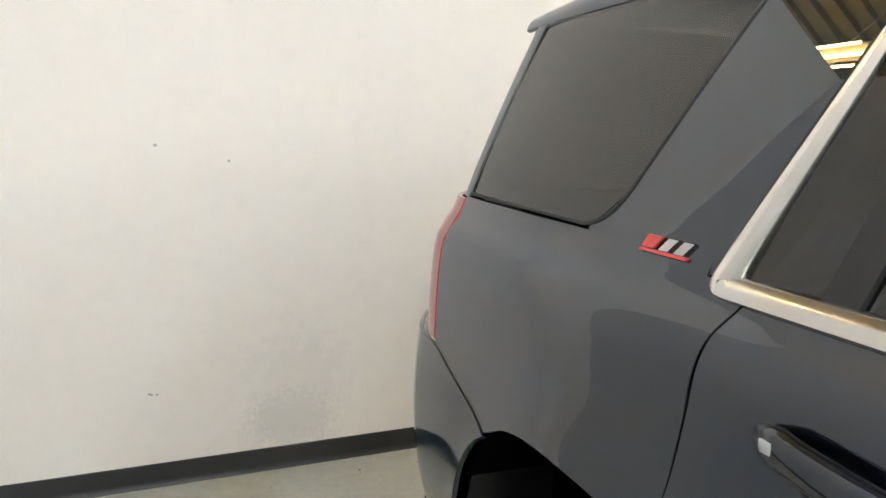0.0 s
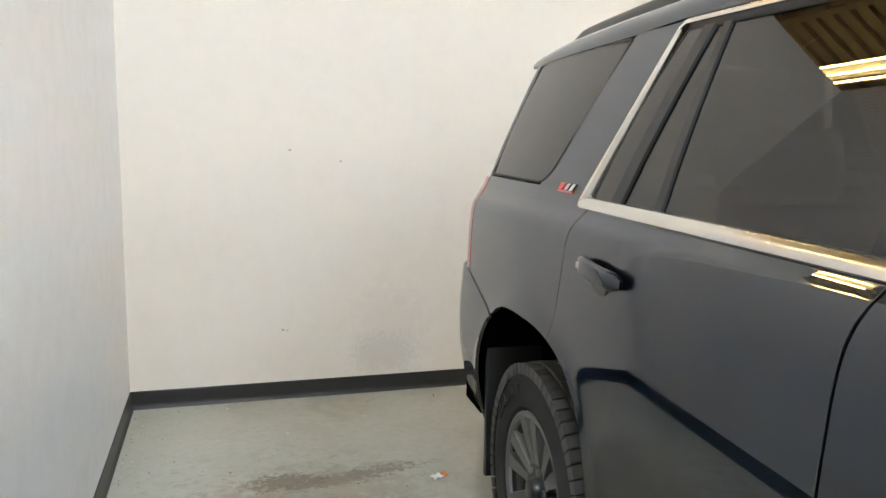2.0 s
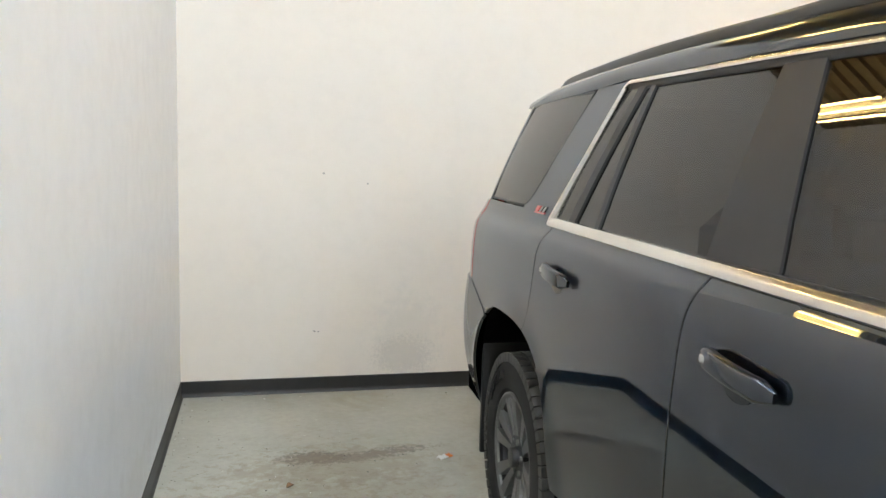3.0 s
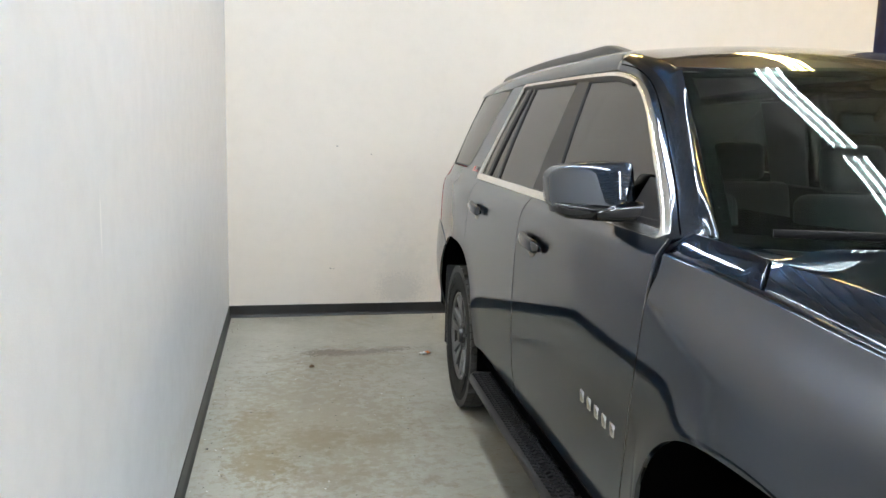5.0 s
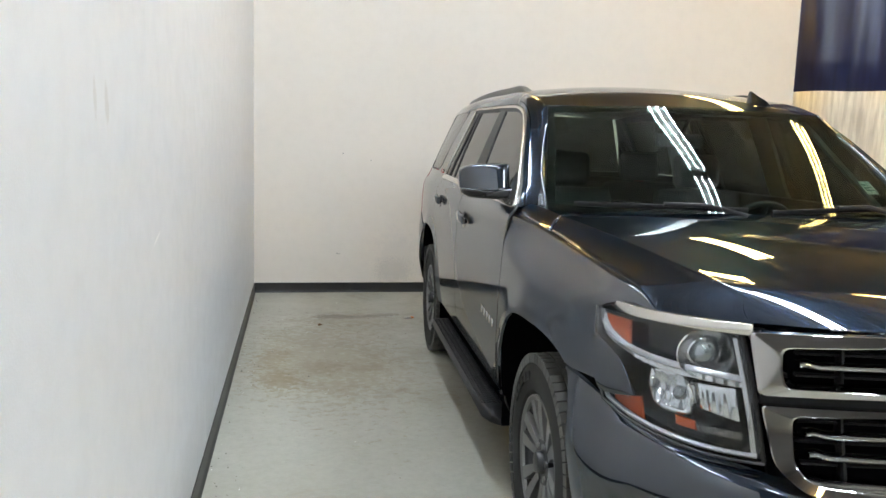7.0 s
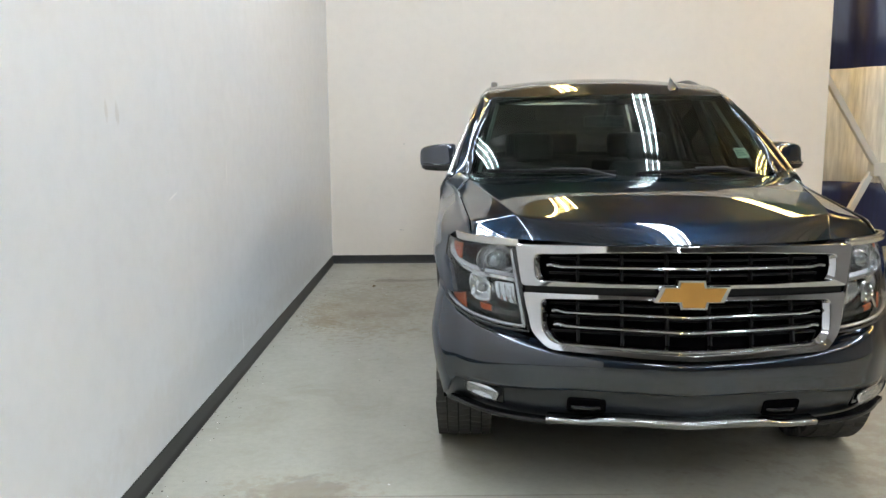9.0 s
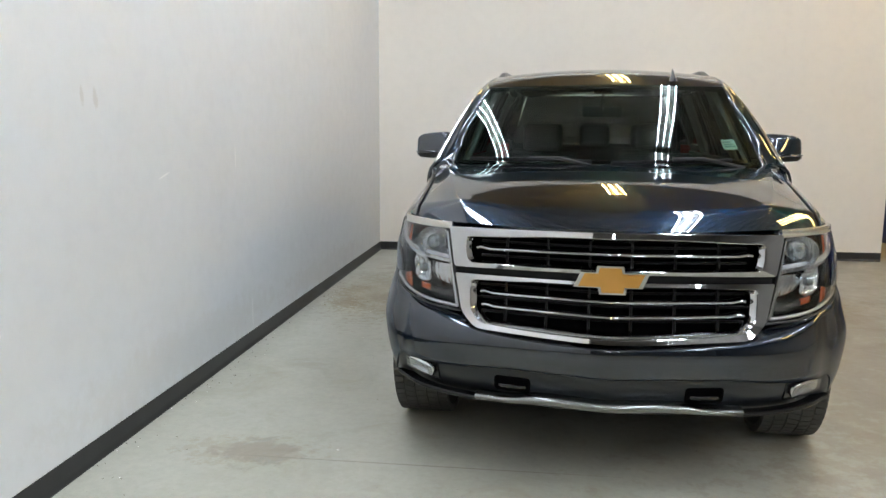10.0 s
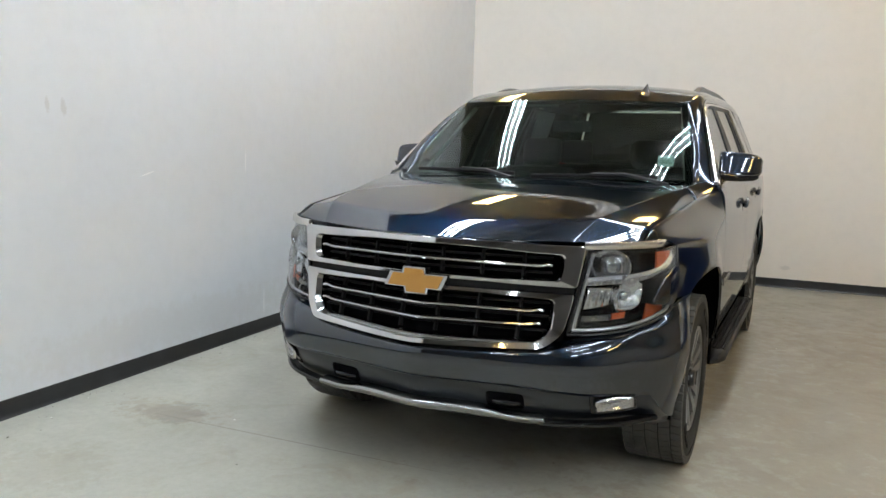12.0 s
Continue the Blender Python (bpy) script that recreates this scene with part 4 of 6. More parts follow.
def make_bumper():
    top = spline([0, 0.25, 0.45, 0.53, 0.60, 0.66, 0.72, 0.78, 0.84, 0.90, 1.0], [0.652, 0.664, 0.692, 0.714, 0.730, 0.746, 0.774, 0.800, 0.822, 0.837, 0.840])
    low = spline([0, 0.40, 0.46, 0.55, 0.70, 0.76, 0.82, 0.88, 1.0], [0.505, 0.502, 0.497, 0.490, 0.482, 0.478, 0.40, 0.362, 0.345])

    def f(u, v):
        t = 2 * u - 1
        a = abs(t)
        z = lerp(low(a), top(a), v)
        p = bumper_plan(a, z)
        # rolled upper edge
        k = smooth01((v - 0.86) / 0.14)
        p.y += 0.022 * smooth01((0.10 - v) / 0.10) * (1 - smooth01((a - 0.62) / 0.15))
        p.y += 0.030 * k * (1 - smooth01((a - 0.75) / 0.2))
        return (math.copysign(p.x, t) if a > 0 else 0.0, p.y, p.z)
    b = sheet("front_bumper", f, 81, 26, M_PAINT, car, thick=0.02, inward=(0, 0.6, 0.6))

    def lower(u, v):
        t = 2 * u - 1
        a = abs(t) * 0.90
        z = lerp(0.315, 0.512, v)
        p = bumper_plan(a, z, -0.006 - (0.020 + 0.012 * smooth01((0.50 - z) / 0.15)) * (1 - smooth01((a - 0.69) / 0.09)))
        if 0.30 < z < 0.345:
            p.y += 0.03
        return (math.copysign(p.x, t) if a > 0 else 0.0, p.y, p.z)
    sheet("lower_fascia", lower, 61, 12, M_FASCIA, car, thick=0.02, inward=(0, 0.6, 0.6), label="lower fascia below the bumper crease, painted blue-black for its shade")

    # air dam slot lines and silver skid bar
    zc = spline([0, 0.30, 0.36, 0.42, 0.50, 0.53], [0.387, 0.386, 0.377, 0.371, 0.371, 0.370])
    path, secs = [], []
    for x in steps(-0.53, 0.53, 61):
        x = float(x)
        path.append(on_nose(x, zc(abs(x)), 0.004))
        h = lerp(0.0215, 0.0175, smooth01((abs(x) - 0.30) / 0.08))
        secs.append([(0.028 * math.cos(radians(q)), h * math.sin(radians(q)) - 0.001) for q in steps(-100, 100, 15)] + [(-0.03, h), (-0.03, -h)])
    sweep("skid_bar", path, secs[0], M_SKID, car, sections=secs, label="silver painted skid bar", smooth=70)
    # black rib under the fog lamps
    for s in (-1, 1):
        rib = [Vector((s * p.x, p.y, p.z)) for p in (bumper_plan(a, lerp(0.352, 0.372, (a - 0.42) / 0.36), -0.004) for a in steps(0.42, 0.78, 20))]
        sweep("fascia_rib", rib, round_section(0.05, 0.022, 0.008, 3), M_GLOSSBLACK, car)
    for s in (-1, 1):
        # fog lamp: bezel, bowl, lens
        fog = new("fog_lamp")
        under(fog, car, "clear rectangular fog lamp")

        def fog_pt(u, v, out=0.0, grow=0.0):
            x = lerp(0.734 - grow, 0.862 + grow, u)
            z = lerp(0.426 - grow, 0.474 + grow, v) + 0.010 * (u - 0.5)
            return on_nose(x, z, out)
        sheet("bezel", lambda u, v: fog_pt(u, v, -0.024, 0.016), 8, 5, M_GLOSSBLACK, fog, mirror=s, inward=(0, 0.5, 0.45))
        sheet("reflector", lambda u, v: fog_pt(u, v, -0.006 - 0.014 * math.sin(math.pi * u) * math.sin(math.pi * v) + 0.0012 * math.sin(u * 38) * math.sin(math.pi * v) * math.sin(math.pi * u), -0.003), 60, 16, M_BOWL, fog, mirror=s, inward=(0, 0.5, 0.45))
        sheet("lens", lambda u, v: fog_pt(u, v, 0.004, 0.003), 8, 5, M_LENS, fog, mirror=s, thick=0.004, lip=0.001, inward=(0, 0.5, 0.45))
        # tow hook over a flat black sheet that paints the recess's shade
        hook = new("tow_hook")
        under(hook, car, "black tow hook over a flat black patch for recess shade")
        sheet("recess", lambda u, v: on_nose(lerp(0.315, 0.455, u), lerp(0.412, 0.468, v), -0.026), 6, 4, M_DARK, hook, mirror=s, inward=(0, 0.5, 0.45), thick=0.006)
        rim = rounded([(0.312, 0.408), (0.458, 0.408), (0.458, 0.472), (0.312, 0.472)], 0.014, 4)
        sweep("recess_rim", [Vector((s * q.x, q.y, q.z)) for q in (on_nose(p.x, p.y, -0.025) for p in rim)], round_section(0.006, 0.006, 0.002, 3), M_DARK, hook, closed=True, up=(0, -1, 0))
        hk = [Vector((s * q.x, q.y, q.z)) for q in (on_nose(x, z, o) for x, z, o in ((0.335, 0.430, -0.03), (0.36, 0.436, -0.008), (0.39, 0.440, -0.002), (0.42, 0.436, -0.008), (0.44, 0.430, -0.03)))]
        sweep("hook", hk, round_section(0.018, 0.018, 0.007, 3), M_LAMPBLACK, hook)


def nose_loop(points, radii, n=6):
    return [(p.x, p.y) for p in rounded(points, radii, n)]


def ribbon(name, outer, inner, mat, parent, out=0.02, label=""):
    """A raised frame between two loops of the same length on the front face."""
    m, verts, faces = len(outer), [], []
    for (xa, za), (xb, zb) in zip(outer, inner):
        k = max(0.60, 1 - 0.015 / math.hypot(xb - xa, zb - za))      # where the inner bevel begins
        for t, o in ((0, -0.02), (0, out * 0.84), (0.04, out * 0.93), (k - 0.06, out * 1.02), (k, out * 0.98), (1, out * 0.30), (1, -0.03)):
            verts.append(on_nose(lerp(xa, xb, t), lerp(za, zb, t), o))
    for i in range(m):
        for j in range(6):
            a, b = i * 7 + j, ((i + 1) % m) * 7 + j
            faces.append((a, a + 1, b + 1, b))
    ob = mesh_object(name, verts, faces, mat, 14)
    bm = bmesh.new()
    bm.from_mesh(ob.data)
    bmesh.ops.recalc_face_normals(bm, faces=bm.faces)
    bm.to_mesh(ob.data)
    bm.free()
    ob.data.set_sharp_from_angle(angle=radians(14))
    return under(ob, parent, label)


def make_grille():
    g = new("grille")
    under(g, car, "chrome framed grille with black inserts")

    def backing(u, v):
        x = lerp(-0.60, 0.60, u)
        return on_nose(x, lerp(0.68, 1.06, v), -0.045)
    sheet("backing", backing, 31, 8, M_DARK, g, inward=(0, 0.5, 0.85))
    # frame: outer and inner loops with matching corners
    def loops(outer, inner, ro, ri):
        o = nose_loop(outer, ro, 5)
        i_ = nose_loop(inner, ri, 5)
        O, I = [], []
        for k in range(len(o)):
            a, b = o[k], o[(k + 1) % len(o)]
            c, d = i_[k], i_[(k + 1) % len(i_)]
            n = max(1, int(math.hypot(b[0] - a[0], b[1] - a[1]) / 0.04))
            for j in range(n):
                O.append((lerp(a[0], b[0], j / n), lerp(a[1], b[1], j / n)))
                I.append((lerp(c[0], d[0], j / n), lerp(c[1], d[1], j / n)))
        return O, I
    # upper and lower surrounds, parted by a dark slot
    O, I = loops([(-0.652, 1.078), (0.0, 1.084), (0.652, 1.078), (0.628, 0.915), (0.0, 0.923), (-0.628, 0.915)],
                 [(-0.566, 1.036), (0.0, 1.046), (0.566, 1.036), (0.556, 0.942), (0.0, 0.948), (-0.556, 0.942)],
                 [0.02, 0.2, 0.02, 0.015, 0.2, 0.015], [0.03, 0.2, 0.03, 0.03, 0.2, 0.03])
    ribbon("upper_frame", O, I, M_CHROME, g, 0.030)
    O, I = loops([(-0.622, 0.891), (0.0, 0.892), (0.622, 0.891), (0.592, 0.735), (0.530, 0.678), (0.0, 0.655), (-0.530, 0.678), (-0.592, 0.735)],
                 [(-0.538, 0.864), (0.0, 0.868), (0.538, 0.864), (0.532, 0.745), (0.497, 0.712), (0.0, 0.688), (-0.497, 0.712), (-0.532, 0.745)],
                 [0.015, 0.2, 0.015, 0.03, 0.03, 0.2, 0.03, 0.03], [0.03, 0.2, 0.03, 0.03, 0.03, 0.2, 0.03, 0.03])
    ribbon("lower_frame", O, I, M_CHROME, g, 0.032)
    slot = [on_nose(float(x), 0.905 + 0.002 * (1 - abs(x) / 0.62), -0.004) for x in steps(-0.62, 0.62, 41)]
    sweep("slot", slot, round_section(0.02, 0.036, 0.004, 3), M_INSERT, g)
    # bars
    for z, w, dz in ((0.994, 0.534, 0.004), (0.817, 0.514, -0.004), (0.764, 0.508, -0.010)):
        xs = steps(-w, w, 61)
        path = [on_nose(float(x), z + dz * (1 - abs(x) / w) + 0.007 * smooth01((abs(x) - w + 0.05) / 0.03) - 0.004 * smooth01((abs(x) - w + 0.02) / 0.02), 0.012) for x in xs]
        sec = [(-0.02, -0.009), (0.004, -0.0085), (0.0095, -0.006), (0.0125, -0.002), (0.0135, 0.0015), (0.0125, 0.004), (0.006, 0.0078), (-0.002, 0.0095), (-0.02, 0.0095)]
        sweep("grille_bar", path, sec, M_BAR, g, smooth=34)
    # black mesh behind the bars: fins and uprights
    for z in (0.962, 1.020, 0.842, 0.790, 0.735):
        sweep("grille_fin", [on_nose(float(x), z, -0.028) for x in steps(-0.53, 0.53, 31)], round_section(0.022, 0.008, 0.003, 3), M_INSERT, g)
    for x in steps(-0.42, 0.42, 6):
        x = float(x)
        for z0, z1 in ((0.946, 1.042), (0.700, 0.864)):
            a, b = on_nose(x, z0, -0.022), on_nose(x, z1, -0.022)
            sweep("grille_upright", [a, b], round_section(0.010, 0.03, 0.003, 3), M_INSERT, g, up=(0, -1, 0))
    # gold emblem with a bright edge: a plain slanted cross
    em = new("emblem")
    under(em, car, "gold cross-shaped emblem with chrome edge")
    cross = [(-0.145, -0.030), (-0.050, -0.030), (-0.045, -0.056), (0.055, -0.056), (0.060, -0.030), (0.118, -0.030),
             (0.145, 0.030), (0.050, 0.030), (0.045, 0.056), (-0.055, 0.056), (-0.060, 0.030), (-0.118, 0.030)]

    def plate(pts, z0, z1):
        bm = bmesh.new()
        fr = [bm.verts.new(Vector((x, nose_y(x * 0.5, 0.905) - z1, 0.905 + z))) for x, z in pts]
        bk = [bm.verts.new(Vector((x, nose_y(x * 0.5, 0.905) - z0, 0.905 + z))) for x, z in pts]
        bm.faces.new(fr)
        bm.faces.new(bk[::-1])
        for i in range(len(pts)):
            j = (i + 1) % len(pts)
            bm.faces.new((fr[i], bk[i], bk[j], fr[j]))
        bmesh.ops.triangulate(bm, faces=[f for f in bm.faces if len(f.verts) > 4])
        return bm
    part("edge", plate(cross, 0.0, 0.052), M_CHROME, em, "", 30)
    inner = [(x * 0.90 + (0.004 if x < 0 else -0.004), z * 0.86) for x, z in cross]
    part("face", plate(inner, 0.0, 0.057), M_GOLD, em, "", 30)


def bez(p0, p1, p2, t):
    return (1 - t)**2 * Vector(p0) + 2 * t * (1 - t) * Vector(p1) + t * t * Vector(p2)


def lamp_pt(u, v, out=0.0):
    """The head lamp's face: u from the grille to the tip on the side, v from bottom to top."""
    def raw(u, v):
        top = bez((0.668, -0.712, 1.064), (0.890, -0.610, 1.070), (0.938, -0.350, 1.066), u)
        bot = bez((0.606, -0.768, 0.727), (0.875, -0.690, 0.738), (0.945, -0.462, 0.812), u)
        p = bot.lerp(top, v)
        p.y -= 0.012 * math.sin(math.pi * v) * (1 - u)
        p.x += 0.012 * math.sin(math.pi * v) * u
        return p
    p = raw(u, v)
    if out:
        e = 0.01
        du = raw(min(u + e, 1), v) - raw(max(u - e, 0), v)
        dv = raw(u, min(v + e, 1)) - raw(u, max(v - e, 0))
        n = du.cross(dv).normalized()
        if n.y > 0 or (abs(n.y) < 0.2 and n.x < 0):
            n = -n
        p = p + n * out
    return p


def fix_normals(ob, sharp=30):
    bm = bmesh.new()
    bm.from_mesh(ob.data)
    bmesh.ops.recalc_face_normals(bm, faces=bm.faces)
    bm.to_mesh(ob.data)
    bm.free()
    ob.data.set_sharp_from_angle(angle=radians(sharp))


strip_v = spline([0.03, 0.09, 0.23, 0.45, 0.64, 0.81, 0.90, 0.95, 0.985, 1.0], [0.615, 0.620, 0.630, 0.632, 0.648, 0.692, 0.735, 0.785, 0.865, 0.92])
tongue_top = spline([0.70, 0.72, 0.77, 0.86, 1.0, 1.03], [0.275, 0.40, 0.535, 0.615, 0.690, 0.70])


def tongue_low(u):
    return lerp(0.265, 0.085, (u - 0.70) / 0.30)


def make_headlight(s):
    h = new("headlight")
    under(h, car, "clear head lamp with black bezel and chrome trim")
    far = (0, 0.3, 0.9)
    sheet("housing", lambda u, v: lamp_pt(lerp(0.01, 0.99, u), lerp(0.02, 0.98, v), -0.088 * (math.sin(math.pi * min(max(u, 0.0), 1))**0.25 if 0 < u < 1 else 0)), 20, 14, M_LAMPBLACK, h, mirror=s, inward=far)
    sheet("lens", lamp_pt, 22, 14, M_LENS, h, thick=0.004, lip=0.0015, mirror=s, inward=far)
    # painted point of the fender that cuts into the lamp's outer edge
    def tongue(u, v):
        a = lerp(0.702, 1.03, u)
        edge = 0.006 * min(1.0, 6 * u, 8 * v, 8 * (1 - v))
        return lamp_pt(a, lerp(tongue_low(a), tongue_top(a), v), 0.001 + edge)
    sheet("fender_point", tongue, 18, 10, M_PAINT, h, mirror=s, inward=far, thick=0.010, lip=0.002, label="slate-blue painted point of the fender")

    def path(pts, out):
        return [Vector((s * p.x, p.y, p.z)) for p in (lamp_pt(u, v, out) for u, v in pts)]
    # running lamp: a bright upper edge and a row of small cells below it
    def strip(u, v):
        a = lerp(0.03, 0.995, u)
        w = 0.012 + 0.006 * smooth01((a - 0.5) * 3) * (1 - smooth01((a - 0.9) * 10))
        return lamp_pt(a, strip_v(a) + 0.016 + w * (2 * v - 1), -0.016 + 0.005 * math.sin(math.pi * v))
    sheet("running_lamp_strip", strip, 44, 6, M_WHITE, h, thick=0.02, lip=0.002, mirror=s, inward=far, label="white running lamp strip")

    def cells(u, v):
        a = lerp(0.05, 0.70, u)
        return lamp_pt(a, strip_v(a) - 0.040 + 0.046 * v, -0.024 + 0.004 * abs(math.sin(a * 52)))
    sheet("lamp_cell_row", cells, 110, 5, M_BOWL, h, thick=0.012, lip=0.002, mirror=s, inward=far, smooth=25, label="row of small lamp cells")
    sheet("inner_strip", lambda u, v: lamp_pt(lerp(0.016, 0.052, u), lerp(0.05, 0.96, v), -0.014 + 0.004 * math.sin(math.pi * u)), 5, 16, M_BOWL, h, thick=0.02, lip=0.002, mirror=s, inward=far, label="bright vertical lamp strip")
    low = [(u, 0.048) for u in steps(0.03, 0.955, 24)] + [(0.972, 0.075), (0.978, 0.12)]
    sweep("lower_trim", path(low, -0.010), round_section(0.012, 0.013, 0.004, 3), M_WHITE, h, up=(0, -0.7, 0.6))
    edge = [(u, 0.0) for u in steps(0.0, 1, 24)] + [(1.0, v) for v in steps(0.05, 1, 10)]
    sweep("seal", path(edge, 0.0), round_section(0.007, 0.010, 0.003, 3), M_PLASTIC, h, up=(0, -0.7, 0.6))
    # projector in the upper bay
    c = lamp_pt(0.245, 0.815, -0.046)
    c.x *= s
    fwd = Vector((s * 0.12, -1, 0.02)).normalized()
    def ring(a, r, d):
        q = fwd.to_track_quat("Z", "Y") @ Vector((math.cos(a) * r, math.sin(a) * r * 0.86, 0))
        return c + q + fwd * d
    prof = [(0.080, 0.024), (0.078, 0.028), (0.074, 0.022), (0.062, 0.000), (0.050, -0.010), (0.046, 0.010), (0.041, 0.012), (0.038, 0.000)]
    rv = [ring(2 * math.pi * i / 36, r, d) for i in range(36) for r, d in prof]
    rf = [(i * 8 + j, ((i + 1) % 36) * 8 + j, ((i + 1) % 36) * 8 + j + 1, i * 8 + j + 1) for i in range(36) for j in range(7)]
    ob = mesh_object("projector_bowl", rv, rf, M_BOWL, 35)
    fix_normals(ob, 35)
    under(ob, h, "chrome projector bowl")
    bm = bmesh.new()
    bmesh.ops.create_uvsphere(bm, u_segments=24, v_segments=14, radius=0.037, matrix=Matrix.Translation(c - fwd * 0.004))
    part("projector_lens", bm, M_BALL, h, "round glass projector lens")
    # one wide reflector in the lower bay: a curved bowl and a flat bright panel beside it
    def bowl(u, v):
        a, b = lerp(0.36, 0.60, u), lerp(0.27, 0.555, v)
        return lamp_pt(a, b, -0.036 - 0.036 * math.sin(math.pi * u)**0.8 * math.sin(math.pi * v)**0.6 + 0.003 * math.sin(24 * u) * math.sin(8 * v))
    sheet("reflector", bowl, 30, 20, M_FACET, h, mirror=s, inward=far, smooth=60, label="bright curved reflector")
    sheet("reflector", lambda u, v: lamp_pt(lerp(0.085, 0.36, u), lerp(0.285 + 0.05 * u, 0.55 - 0.02 * u, v), -0.040 - 0.024 * u + 0.004 * math.sin(math.pi * v) + 0.0035 * math.sin(27 * u) * math.sin(math.pi * v)), 48, 8, M_FACET, h, mirror=s, inward=far, smooth=40, label="bright fluted reflector panel")
    c2 = lamp_pt(0.405, 0.43, -0.030)
    c2.x *= s
    bm = bmesh.new()
    bmesh.ops.create_uvsphere(bm, u_segments=16, v_segments=10, radius=0.021, matrix=Matrix.Translation(c2))
    part("bulb", bm, M_BALL, h, "glass bulb")
    # row of clear cells beside the middle turn lamp
    sheet("clear_cell_row", lambda u, v: lamp_pt(lerp(0.08, 0.32, u), lerp(0.15, 0.205, v), -0.026 + 0.004 * abs(math.sin(u * 24))), 72, 4, M_SKID, h, thick=0.010, lip=0.002, mirror=s, inward=far, smooth=25)
    def amber(u0, u1, lo, hi, name):
        def f(u, v):
            a = lerp(u0, u1, u)
            return lamp_pt(a, lerp(lo(a), hi(a), v), -0.026)
        sheet(name, f, 12, 6, M_AMBER, h, mirror=s, inward=far, thick=0.008, label="amber reflector")
    amber(0.745, 0.965, lambda a: strip_v(a) + 0.035, lambda a: 0.945, "side_marker")
    amber(0.69, 0.93, lambda a: 0.055, lambda a: max(tongue_low(a) - 0.02, 0.06), "turn_lamp")
    amber(0.335, 0.45, lambda a: 0.150, lambda a: 0.215, "turn_lamp")
    # bright trim above the lamp
    trim = [lamp_pt(u, 1.0, 0.006) + Vector((-0.042 * smooth01((u - 0.55) / 0.45), 0.004, 0.016 - 0.006 * smooth01((u - 0.7) / 0.3))) for u in steps(-0.05, 0.975, 26)]
    secs = [round_section(0.022, 0.030 * (1.0 if k < 22 else (26 - k) / 5 + 0.15), 0.004, 3) for k in range(26)]
    sweep("brow_trim", [Vector((s * p.x, p.y, p.z)) for p in trim], secs[0], M_SATIN, h, sections=secs, label="satin chrome trim over the lamp")


M_BALL = material("projector_glass", (0.46, 0.50, 0.52), 0.05, 0.75, coat=1.0)
make_bumper()
make_grille()
for s in (-1, 1):
    make_headlight(s)

# radiator panel behind grille and lamps
part("radiator_panel", box_bm(-0.62, 0.62, -0.62, -0.58, 0.40, 1.04, 0.02), M_DARK, car)


